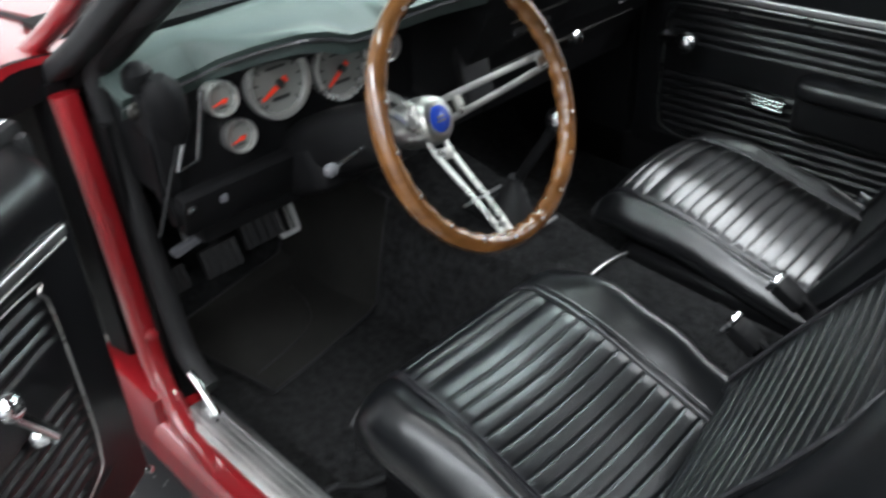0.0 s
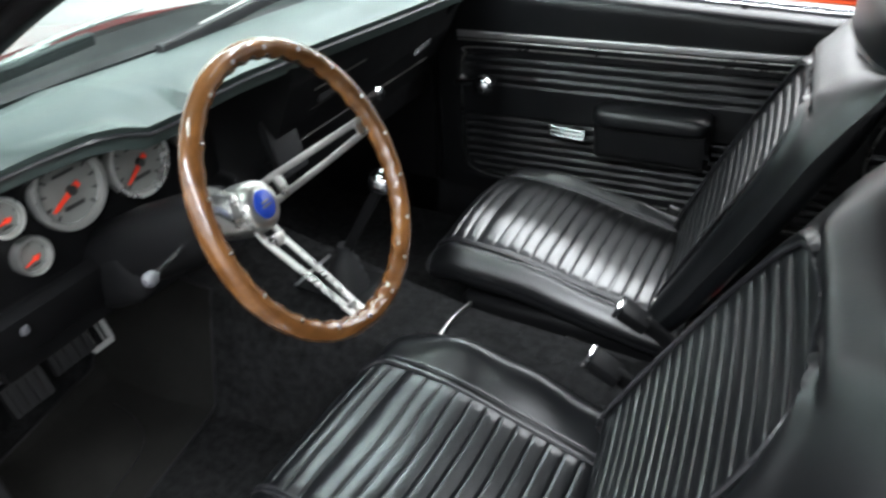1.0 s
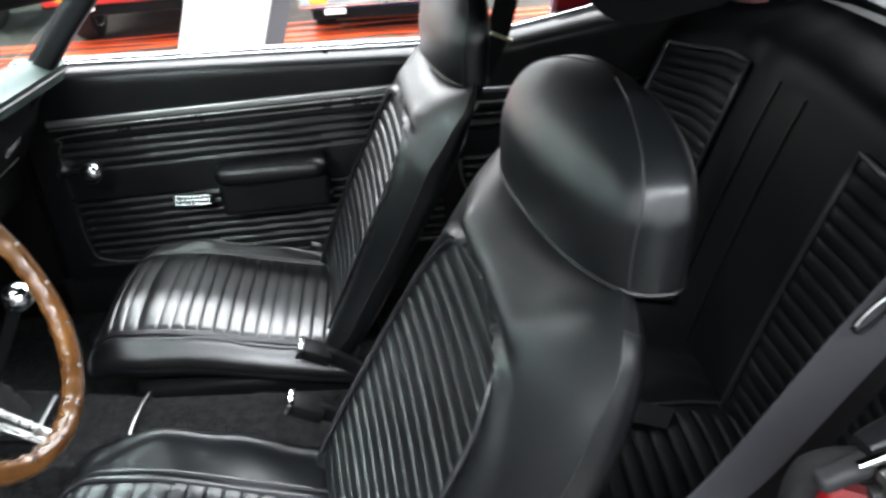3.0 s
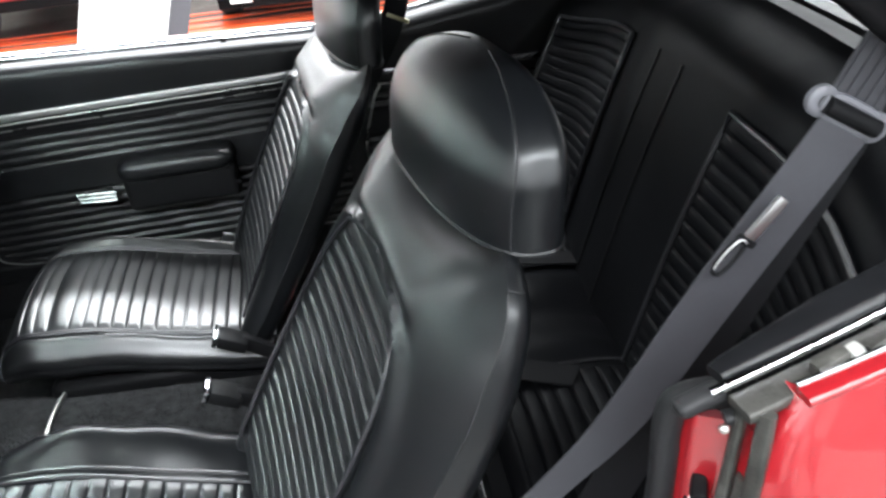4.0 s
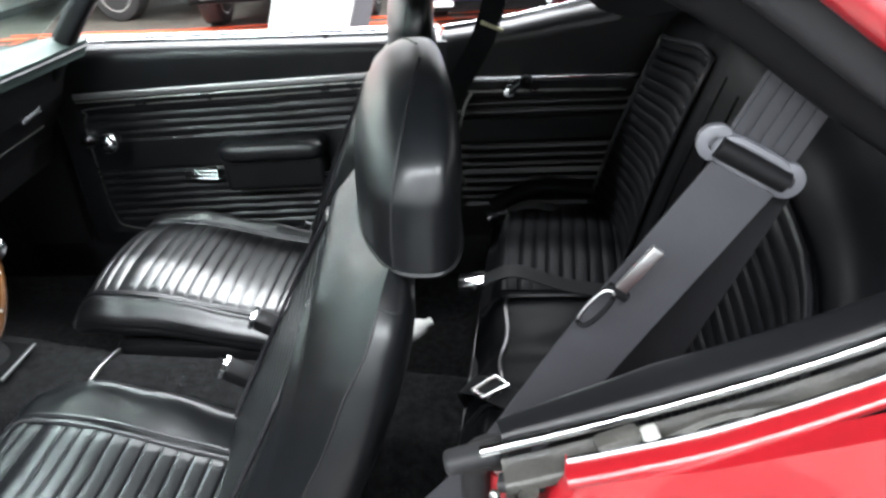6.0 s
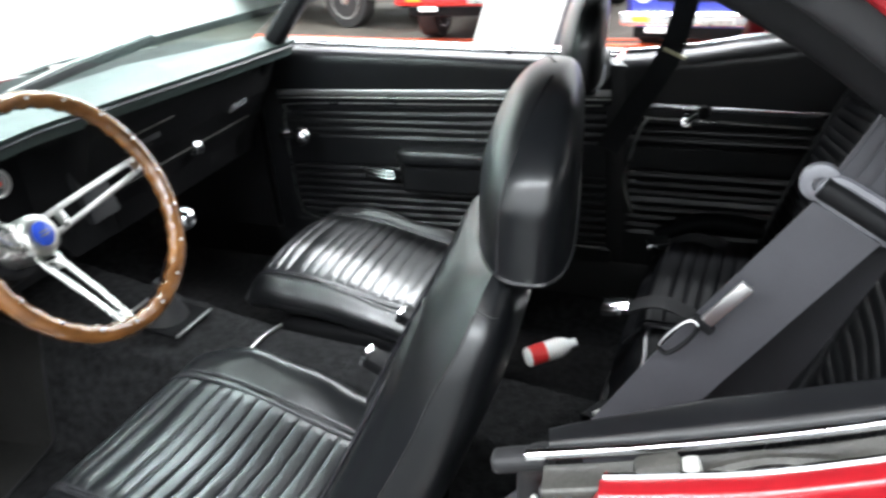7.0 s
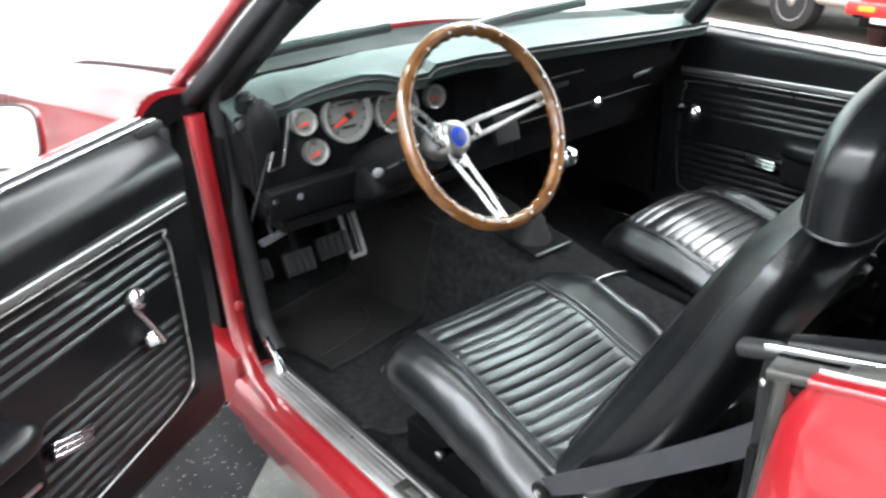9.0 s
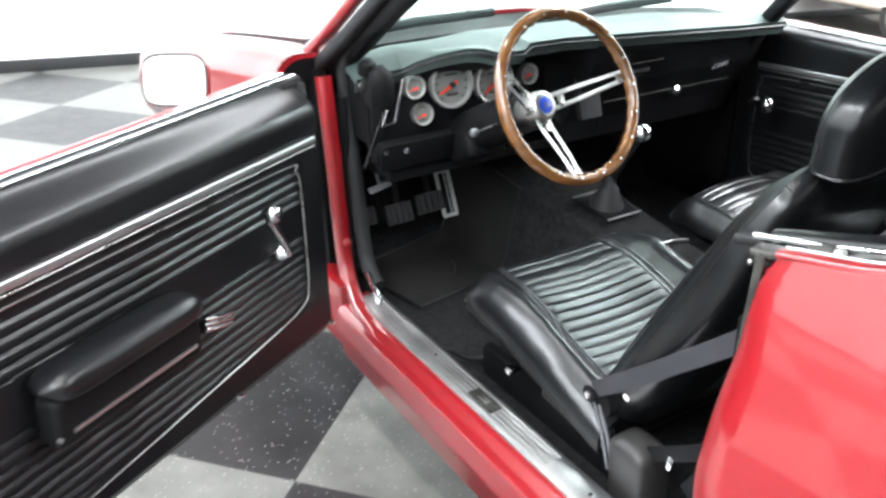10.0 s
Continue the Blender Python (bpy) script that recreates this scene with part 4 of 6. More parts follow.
def dial(t, y, z, r, angle, marks, x=-0.307, name="gauge"):
    ax = (1, 0, 0.12)
    g = part(name, lathe(bmesh.new(), (x - 0.02, y, z), ax, ((0, r * 0.9), (0.022, r), (0.030, r), (0.034, r * 0.97), (0.033, r * 0.86), (0.022, r * 0.82)), 40), BEZEL, t, "round gauge with a satin silver bezel")
    part("dial_face", lathe(bmesh.new(), (x + 0.001, y, z), ax, ((0, r * 0.84), (0.003, r * 0.84)), 36), DIAL, g, "silver grey dial face")
    u, v, n = basis(ax)
    u, v = Vector((0, 1, 0)), Vector((0, 1, 0)).cross(n) * -1
    if v.z < 0:
        v = -v
    c = Vector((x + 0.0065, y, z)) 
    bm = bmesh.new()
    d = u * math.cos(radians(angle)) + v * math.sin(radians(angle))
    w = d.cross(n)
    a, b = c - d * r * 0.25 + n * 0.004, c + d * r * 0.68 + n * 0.004
    vs = [bm.verts.new(p) for p in (a + w * r * 0.085, a - w * r * 0.085, b - w * r * 0.035, b + w * r * 0.035)]
    top = [bm.verts.new(p.co + n * 0.002) for p in vs]
    bm.faces.new(vs[::-1]), bm.faces.new(top)
    for k in range(4):
        bm.faces.new((vs[k], vs[(k + 1) % 4], top[(k + 1) % 4], top[k]))
    part("needle", bm, NEEDLE, g, "red needle")
    for k in range(marks):
        q = radians(225 - 270 * k / (marks - 1))
        d = u * math.cos(q) + v * math.sin(q)
        p = c + d * r * 0.70
        w = d.cross(n)
        bm = bmesh.new()
        box(bm, (0, 0, 0), (r * 0.16, r * 0.05, 0.001))
        m = Matrix((d, w, n)).transposed().to_4x4()
        bmesh.ops.transform(bm, matrix=Matrix.Translation(p) @ m, verts=bm.verts)
        part("mark", bm, DIALMARK, g)
    part("legend", nbox(c + v * (-r * 0.38), (0.001, r * 0.55, r * 0.10)), DIALMARK, g)
    if r > 0.05:
        part("legend", nbox(c + v * (r * 0.42), (0.001, r * 0.6, r * 0.07)), DIALMARK, g)
    part("boss", lathe(bmesh.new(), c + n * 0.003, ax, ((0, r * 0.13), (0.005, r * 0.12)), 16), NEEDLE if r < 0.05 else DIALMARK, g)


def dashboard():
    t = thing("dashboard", None, "black classic car dashboard with silver gauges", "dashboard")

    def pad(u, v):
        y = lerp(-0.64, 0.62, u)
        ex, ez = edge(y)
        if v < 0.14:  # rounded nose of the pad
            a = v / 0.14
            return Vector((ex - 0.012 * (1 - math.sin(a * math.pi / 2)), y, ez - 0.020 * (1 - math.sin(a * math.pi / 2)) ** 1.5))
        a = (v - 0.14) / 0.86
        front = -0.53 - 0.03 * math.cos(y / 0.62 * math.pi / 2) + skew(y)
        level = table(y, ((-0.64, 0.865), (-0.5, 0.90), (-0.3, 0.925), (0.2, 0.93), (0.62, 0.895)))
        return Vector((lerp(ex, front, a), y, lerp(ez, level, step(0, 0.22, a)) + 0.012 * math.sin(math.pi * min(1, a * 1.3)) - 0.02 * step(0.6, 1, a)))
    part("dash_pad", slab(pad, 200, 44, (-0.004, 0, -0.016)), PAD, t, "black satin vinyl dash pad with its pale reflection painted in")
    part("pad_seam", sweep(bmesh.new(), [Vector((edge(y)[0] + 0.002, y, edge(y)[1] - 0.011)) for y in np.linspace(-0.62, 0.61, 90)], circle(0.0035, 6)), PIPING, t)

    def fascia(u, v):
        y = lerp(-0.63, 0.615, u)
        ex, ez = edge(y)
        right = step(-0.09, -0.04, y)
        zb = lerp(0.655, 0.60, right)
        z = lerp(ez - 0.018, zb, v)
        xl = lerp(ex - 0.03, -0.315, step(0.0, 0.28, v)) if z > 0.70 else -0.315 + 0.03 * step(0.70, 0.67, z)
        xr = table(z, ((0.60, -0.285), (0.66, -0.27), (0.70, -0.252), (0.705, -0.246), (0.77, -0.205), (0.86, -0.165), (0.93, -0.155)))
        return Vector((lerp(xl, xr, right), y, z))
    part("fascia", slab(fascia, 110, 50, (-0.02, 0, 0)), PLASTIC, t, "black dash face")
    part("glovebox_line", sweep(bmesh.new(), [(-0.240, 0.06, 0.712), (-0.238, 0.55, 0.712)], rrect(0.004, 0.003, 0.001)), GREASE, t)
    part("glovebox_side", nbox((-0.258, 0.06, 0.665), (0.006, 0.005, 0.09), 0.001), PLASTIC, t)
    part("glovebox_knob", lathe(bmesh.new(), (-0.262, 0.340, 0.697), (1, -0.1, 0.25), ((0, 0.016), (0.008, 0.014), (0.014, 0.011), (0.022, 0.017), (0.028, 0.015), (0.031, 0.008)), 18), CHROME, t, "chrome glove box knob")
    # maker's script: a plain slanted bright bar, and its tail
    for k, (dy, dz, w) in enumerate(((-0.024, -0.004, 0.022), (-0.004, -0.001, 0.016), (0.013, 0.001, 0.014), (0.028, 0.003, 0.014))):
        part("script_badge", sweep(bmesh.new(), [Vector((-0.198 + 0.5 * (dz + e * 0.7 * w), 0.465 + dy + e * w * 0.5, 0.772 + dz + e * 0.7 * w)) for e in (-0.5, 0.0, 0.5)], rrect(0.006, 0.003, 0.001)), CHROME, t, "small slanted chrome badge")
    part("script_line", nbox((-0.199, 0.468, 0.764), (0.003, 0.070, 0.003), 0.001, pose(0, 0, 0, 5, 0, 0)), CHROME, t)
    for y, z, w in ((0.13, 0.825, 0.17), (0.10, 0.785, 0.11)):
        part("trim_line", nbox((-0.178 - (0.83 - z) * 0.5, y, z), (0.004, w, 0.004), 0.001), GREASE, t)
    part("air_vent", nbox((-0.195, 0.12, 0.805), (0.012, 0.11, 0.026), 0.004), RUBBER, t)
    part("radio_panel", nbox((-0.225, -0.02, 0.77), (0.02, 0.075, 0.17), 0.006, pose(0, 0, 0, 0, -16, 0)), VINYL_MATT, t)
    for z in (0.835, 0.80, 0.72):
        part("slider", nbox((-0.195 - (0.835 - z) * 0.3, -0.02, z), (0.008, 0.045, 0.006), 0.002), STEEL if z > 0.82 else PLASTIC, t)
    dial(t, -0.398, 0.817, 0.063, 205, 11)
    dial(t, -0.268, 0.803, 0.060, 215, 11)
    dial(t, -0.158, 0.808, 0.028, 200, 5)
    dial(t, -0.505, 0.823, 0.0285, 190, 5)
    dial(t, -0.484, 0.752, 0.0285, 195, 5)
    # lower panel with knobs, and the bright vent outline at its end
    part("lower_panel", nbox((-0.292, -0.49, 0.668), (0.03, 0.26, 0.075), 0.008, pose(0, 0, 0, 0, 14, 0)), PLASTIC, t)
    for y, z in ((-0.607, 0.683), (-0.549, 0.679)):
        part("switch_base", nbox((-0.287, y, z), (0.012, 0.026, 0.026), 0.005), PLASTIC, t)
        part("switch_knob", nbox((-0.276, y, z), (0.016, 0.013, 0.014), 0.004), CHROME if y < -0.6 else GREYPLAST, t)
    def strip(a, b, w, material, label=""):
        part("vent_strip", sweep(bmesh.new(), [a, b], rrect(w, 0.005, 0.0015), up=(1, 0, 0)), material, t, label)
    strip((-0.285, -0.544, 0.857), (-0.285, -0.572, 0.752), 0.008, CHROME, "bright upright strip of the end vent")
    strip((-0.285, -0.572, 0.752), (-0.285, -0.608, 0.747), 0.006, CHROME)
    strip((-0.285, -0.591, 0.786), (-0.285, -0.608, 0.747), 0.006, CHROME)
    strip((-0.300, -0.594, 0.780), (-0.300, -0.655, 0.645), 0.004, RUBBER)
    part("end_cap", nbox((-0.37, -0.605, 0.775), (0.14, 0.05, 0.18), 0.03), PLASTIC, t)
    part("end_pod", lathe(bmesh.new(), (-0.32, -0.585, 0.775), (0.1, -0.1, 1), ((0, 0.018), (0.03, 0.030), (0.07, 0.033), (0.10, 0.026), (0.115, 0.012)), 20), PLASTIC, t)
    part("end_pod", lathe(bmesh.new(), (-0.36, -0.60, 0.845), (0.1, -0.1, 1), ((0, 0.018), (0.02, 0.026), (0.045, 0.022), (0.055, 0.010)), 20), PLASTIC, t)
    part("kick_panel", slab(lambda u, v: Vector((lerp(-0.95, -0.40, u), -0.645, lerp(0.22, 0.80, v))), 4, 6, (0, -0.01, 0)), PLASTIC, t)
    part("kick_panel", slab(lambda u, v: Vector((lerp(-0.95, -0.28, u), 0.645, lerp(0.22, 0.80, v))), 4, 6, (0, 0.01, 0)), PLASTIC, t)
    part("speaker_knob", lathe(bmesh.new(), (-0.335, -0.628, 0.838), (1, 0, 0.1), ((0, 0.014), (0.006, 0.012), (0.007, 0.006), (0.012, 0.005)), 12), GREASE, t)
    part("under_tray", nbox((-0.45, 0.02, 0.60), (0.28, 1.2, 0.03), 0.01), PLASTIC, t)


dashboard()


# ---- steering wheel and column ----
WC = Vector((0.0772, -0.3255, 0.861))
WN = Vector((0.89996, 0.06665, 0.43085)).normalized()
WU = Vector((0.43181, 0.0, -0.90196)).normalized()   # down along the wheel
WV = WN.cross(WU).normalized()
if WV.y < 0:
    WV = -WV


def rim_dir(deg):
    return WU * math.cos(radians(deg)) + WV * math.sin(radians(deg))


SPOKE_LEFT = -112


def steering_wheel():
    t = thing("steering_wheel", None, "varnished wood rim steering wheel with steel spokes", "steering wheel")
    R, r = 0.1855, 0.0145
    bm = bmesh.new()

    def rim(u, v):
        a, b = 360 * u, 2 * math.pi * v
        d = rim_dir(a)
        inner = max(0.0, -math.cos(b))
        bump = 0.0028 * inner * abs(math.sin(math.radians(a) * 18))
        rr = r - bump
        return WC + d * (R + rr * math.cos(b)) + WN * (rr * 1.02 * math.sin(b))
    rows = [[bm.verts.new(rim(i / 180, j / 18)) for j in range(18)] for i in range(180)]
    for i in range(180):
        for j in range(18):
            bm.faces.new((rows[i][j], rows[(i + 1) % 180][j], rows[(i + 1) % 180][(j + 1) % 18], rows[i][(j + 1) % 18]))
    w = part("rim", bm, WOOD, t, "varnished wood rim with finger grips")
    for k in range(18):
        a = 10 + 20 * k
        d = rim_dir(a)
        p = WC + d * (R - 0.002) + WN * (r * 0.97)
        part("rivet", lathe(bmesh.new(), p, WN, ((-0.002, 0.0032), (0.0006, 0.0028), (0.0010, 0.0015)), 10), STEEL, w)
    hub = WC - WN * 0.156
    for a in (-9, 98, SPOKE_LEFT):
        d = rim_dir(a)
        side = d.cross(WN)
        for s in (-1, 1):
            pts = [hub + WN * 0.052 + d * 0.028 + side * 0.016 * s, hub + WN * 0.062 + d * 0.05 + side * 0.0155 * s, WC - WN * 0.045 + d * 0.115 + side * 0.0125 * s, WC - WN * 0.004 + d * 0.176 + side * 0.009 * s]
            part("spoke_bar", sweep(bmesh.new(), pts, rrect(0.0105, 0.0045, 0.0015), up=WN), STEEL, t, "brushed steel spoke bar")
        for k in (0.12, 0.93):
            p = (hub + WN * 0.055 + d * 0.034).lerp(WC - WN * 0.003 + d * 0.178, k)
            part("spoke_bridge", nbox((0, 0, 0), (0.018, 0.034 - 0.016 * k, 0.004), 0.0015, None), STEEL, t)
            ob = bpy.context.scene.collection.objects[-1]
            ob.matrix_basis = Matrix.Translation(p) @ Matrix((d, side, d.cross(side))).transposed().to_4x4()
    part("hub", lathe(bmesh.new(), hub, WN, ((-0.035, 0.028), (-0.02, 0.031), (0.0, 0.035), (0.03, 0.038), (0.052, 0.037), (0.064, 0.034), (0.070, 0.028), (0.071, 0.022)), 40), STEEL, t, "turned steel hub")
    part("collar", lathe(bmesh.new(), hub - WN * 0.075, WN, ((0, 0.045), (0.006, 0.047), (0.018, 0.047), (0.022, 0.034), (0.045, 0.034)), 32), CHROME, t)
    e = part("emblem", lathe(bmesh.new(), hub + WN * 0.0695, WN, ((0, 0.0205), (0.002, 0.0202), (0.0035, 0.018)), 32), BLUE, t, "round blue hub emblem")
    for a, w_, o in ((-20, 0.018, 0.003), (-20, 0.015, -0.003)):
        bm = bmesh.new()
        box(bm, (0, 0, 0), (w_, 0.003, 0.0012))
        bmesh.ops.transform(bm, matrix=Matrix.Translation(hub + WN * 0.0735 + WU * o) @ Matrix((WV, -WU, WN)).transposed().to_4x4(), verts=bm.verts)
        part("emblem_bar", bm, GREYPLAST, e)
    c = thing("steering_column", None, "black steering column with a chrome lever", "steering column")
    part("tube", lathe(bmesh.new(), hub - WN * 0.36, WN, ((0, 0.045), (0.12, 0.055), (0.20, 0.058), (0.30, 0.052), (0.345, 0.048), (0.35, 0.03)), 32), PLASTIC, c)
    part("shroud", nbox(hub - WN * 0.22 + Vector((0, 0, -0.03)), (0.12, 0.12, 0.09), 0.03, pose(0, 0, 0, 0, -26, 0), 3), PLASTIC, c)
    base = hub - WN * 0.05
    part("lever", sweep(bmesh.new(), [base, base + Vector((0.0, -0.065, -0.012)), base + Vector((0.005, -0.115, -0.018))], circle(0.004, 8)), CHROME, c)
    part("lever_knob", lathe(bmesh.new(), base + Vector((0.005, -0.108, -0.017)), (0, -1, -0.1), ((0, 0.005), (0.006, 0.010), (0.016, 0.011), (0.022, 0.006)), 14), GREYPLAST, c)


steering_wheel()


# ---- pedals, shifter, mats ----
def pedals():
    def pad(name, c, w, h, tilt, label, bright):
        t = thing(name, None, label, "pedal")
        m = pose(0, 0, 0, 0, tilt, 0)
        part("pad", nbox(c, (0.014, w, h), 0.005, m), RUBBER if not bright else PLASTIC, t)
        for k in range(4):
            o = m @ Vector((0.009, (k - 1.5) * w * 0.22, 0))
            part("rib", nbox(Vector(c) + o, (0.005, w * 0.08, h * 0.86), 0.002, m), PEDAL if bright and k != 1 else RUBBER, t)
        if bright:
            for s in (-1, 1):
                o = m @ Vector((0.009, 0, s * h * 0.47))
                part("bezel_bar", nbox(Vector(c) + o, (0.006, w * 0.95, 0.012), 0.002, m), PEDAL, t)
                o = m @ Vector((0.009, s * w * 0.46, 0))
                part("bezel_bar", nbox(Vector(c) + o, (0.007, 0.009, h * 0.95), 0.002, m), PEDAL, t)
        part("arm", sweep(bmesh.new(), smooth_path([Vector(c) + Vector((-0.008, 0, 0)), Vector(c) + Vector((-0.05, 0.01, 0.12)), (c[0] - 0.06, c[1] + 0.015, 0.66)], 5), rrect(0.016, 0.01, 0.003)), PLASTIC, t)
    pad("gas_pedal", (-0.64, -0.221, 0.37), 0.052, 0.15, -24, "ribbed black gas pedal with bright edges", True)
    pad("brake_pedal", (-0.55, -0.33, 0.395), 0.095, 0.06, -24, "black rubber brake pedal", False)
    pad("clutch_pedal", (-0.514, -0.452, 0.40), 0.085, 0.06, -24, "black rubber clutch pedal", False)
    pad("parking_brake_pedal", (-0.46, -0.585, 0.44), 0.06, 0.05, -24, "small black parking brake pedal", False)
    h = thing("parking_brake_release", None, "grey release handle under the dash", "handle")
    part("grip", nbox((-0.388, -0.572, 0.55), (0.02, 0.065, 0.014), 0.005, pose(0, 0, 0, 12, 0, 0)), GREYPLAST, h)
    part("rod", sweep(bmesh.new(), [(-0.39, -0.572, 0.55), (-0.43, -0.572, 0.64)], circle(0.004, 6)), STEEL, h)


pedals()


def shifter():
    t = thing("gear_shifter", None, "black floor shifter with chrome knob and boot plate", "gear shifter")
    zb = floor_z(-0.13, 0.0) + 0.012
    m = pose(0, 0, 0, 0, 6, 0)
    part("boot_plate", nbox((-0.135, 0.0, zb), (0.15, 0.115, 0.006), 0.002, m), PLASTIC, t)
    for s in (-1, 1):
        part("plate_edge", nbox((-0.135 + 0.074 * s, 0.0, zb + 0.004 - 0.008 * s), (0.006, 0.115, 0.005), 0.001, m), SATIN, t)
    part("boot", lathe(bmesh.new(), (-0.135, 0.0, zb), (0.12, 0, 1), ((0, 0.05), (0.012, 0.046), (0.02, 0.04), (0.03, 0.038), (0.04, 0.03), (0.055, 0.028), (0.065, 0.018), (0.09, 0.014)), 20), RUBBER, t)
    part("lever", sweep(bmesh.new(), smooth_path([(-0.135, 0.0, zb + 0.05), (-0.10, 0.003, 0.57), (-0.045, 0.012, 0.67)], 6), rrect(0.02, 0.008, 0.003), up=(0, 1, 0)), PLASTIC, t)
    part("knob", lathe(bmesh.new(), (-0.045, 0.012, 0.665), (0.4, 0.05, 1), ((0, 0.008), (0.006, 0.018), (0.018, 0.025), (0.032, 0.025), (0.044, 0.016), (0.047, 0.006)), 20), CHROME, t, "chrome ball knob")


shifter()


def floor_mat():
    t = thing("floor_mat", None, "dark charcoal carpet floor mat with bound edge", "floor mat")
    c = [(-0.66, -0.13), (-0.36, -0.13), (-0.30, -0.51), (-0.62, -0.56)]

    def f(u, v):
        a = Vector(c[0]).lerp(Vector(c[1]), u)
        b = Vector(c[3]).lerp(Vector(c[2]), u)
        p = a.lerp(b, v)
        return Vector((p.x, p.y, floor_z(p.x, p.y) + 0.008 + 0.004 * math.sin(u * 9) * math.sin(v * 7)))
    part("mat", slab(f, 24, 24, (0, 0, -0.006)), MATT, t)
    loop = [f(k / 12, 0) for k in range(12)] + [f(1, k / 12) for k in range(12)] + [f(1 - k / 12, 1) for k in range(12)] + [f(0, 1 - k / 12) for k in range(12)]
    part("binding", sweep(bmesh.new(), loop, circle(0.004, 6), closed=True), RUBBER, t)
    pts = [f(0.30, 0.35), f(0.55, 0.40), f(0.75, 0.55), f(0.8, 0.95)]
    part("heel_pad_seam", sweep(bmesh.new(), [p + Vector((0, 0, 0.001)) for p in smooth_path(pts, 6)], circle(0.0025, 6)), RUBBER, t)


floor_mat()


# ---- seats ----
def pleat(n):
    """One flat, soft-edged pleat per unit of n, with a narrow stitched groove between."""
    h = abs(math.sin(math.pi * n))
    return 0.72 * (1 - (1 - min(1.0, h / 0.45)) ** 2) + 0.28 * h


def front_seat(x, y, recline, label, inner, puff, bx, drop, crown, shear, roll, wide, vinyl, P):
    """inner: the side of the tunnel, +1 or -1 along y."""
    t = thing("front_seat", pose(x, y, 0), label, "car seat", "front seats")
    PW = 0.165 * wide
    sag = 0.035 if wide == 1.0 else 0.0

    def top(xx):
        return curve(xx, ((0.0, 0.466), (0.06, 0.482), (0.14, 0.478), (0.30, 0.444), (0.50, 0.405))) - sag * (xx / 0.5) ** 1.2

    def ends(xx):
        k = 1.0
        if xx < 0.075:
            k = math.sqrt(max(0.0, 1 - (1 - xx / 0.075) ** 2))
        return k

    def section(s, xx):
        """s from -1 to 1 across; y and z of the cushion's skin."""
        a = abs(s)
        sg = 1 if s > 0 else -1
        hump = puff * math.sin(math.pi * min(max((xx - 0.06) / 0.44, 0), 1)) * (1.0 if sg == inner else 0.45)
        if wide == 1.0:
            pw = PW - (0.030 if sg == inner else 0.0)
            rows_y = ((0, 0), (0.55, pw), (0.70, 0.205), (0.80, 0.240), (0.88, 0.260), (0.95, 0.264), (1.0, 0.250))
        else:
            rows_y = ((0, 0), (0.55, PW), (0.70, PW + 0.030), (0.80, PW + 0.046), (0.88, PW + 0.056), (0.95, PW + 0.058), (1.0, PW + 0.050))
        z0 = top(xx)
        q = drop * (1.0 - 0.30 * min(1, xx / 0.45))
        c0 = crown * (1 - (min(a, 0.55) / 0.55) ** 2)
        rows_z = ((0, z0), (0.55, z0 + 0.001), (0.70, z0 + 0.010 + hump), (0.80, z0 - 0.006 + hump * 0.7), (0.88, z0 - 0.028 * q), (0.95, z0 - 0.052 * q), (1.0, z0 - 0.070 * q))
        yy, zz = curve(a, rows_y), curve(a, rows_z) + c0 + roll * sg * curve(a, rows_y)
        k = ends(xx)
        corner = 1 - 0.10 * max(0, 1 - xx / 0.10) ** 2
        base = z0 - 0.062 * drop
        zz = base + (zz - base) * (0.25 + 0.75 * k) if xx < 0.075 else zz
        return Vector((xx + 0.018 * (1 - a * a) * (xx < 0.1) * -1, sg * yy * corner, zz))

    def wrinkle(p):
        w = noise.noise(Vector((p.x * 9 + x * 7, p.y * 14, 3.1))) * (0.006 if p.y * inner < 0 else 0.011) + noise.noise(Vector((p.x * 26, p.y * 30, 1.7))) * 0.0022
        return w

    def skin(u, v):
        xx = 0.50 * v ** 1.2
        p = section(2 * u - 1, xx)
        edge_y = abs(section(0.55 if u > 0.5 else -0.55, xx).y)
        if abs(p.y) > edge_y + 0.01:
            p.z += wrinkle(p)
        else:
            p.z -= 0.024 * (1 - step(edge_y - 0.016, edge_y + 0.003, abs(p.y))) * step(0.012, 0.04, xx)
        return p
    cush = part("cushion", slab(skin, 90, 60, (0, 0, -0.012)), vinyl, t, "black vinyl seat cushion")

    def panel(u, v):
        xx = lerp(0.018, 0.49, v)
        s = lerp(-0.55, 0.55, u)
        p = section(s, xx) + Vector((0, 0, -0.002))
        edge_ = step(0, 0.06, u) * (1 - step(0.94, 1, u))
        n = (xx - 0.018) / 0.0262
        dip = 0.006 * math.sin(math.pi * u) * math.sin(math.pi * v)
        return p + Vector((0, 0, 0.004 + 0.0042 * pleat(n) * (0.35 + 0.65 * edge_) - dip + 0.0030 * noise.noise(Vector((p.x * 6, p.y * 6, 9.0 + x)))))
    part("pleated_panel", slab(panel, 48, 250, (0, 0, -0.004)), VINYL_PLEAT if vinyl is VINYL_SEAT else vinyl, cush, "black pleated vinyl insert", 60)
    for s in (-0.555, 0.555):
        pts = [section(s, xx) + Vector((0, 0, 0.004)) for xx in np.linspace(0.01, 0.49, 30)]
        part("piping", tube(pts, 0.004, 6), PIPING, cush)
        pts = [section(s * 1.06, xx) + Vector((0, 0, 0.003)) for xx in np.linspace(0.01, 0.49, 30)]
        part("piping", tube(pts, 0.0028, 6), PIPING, cush)
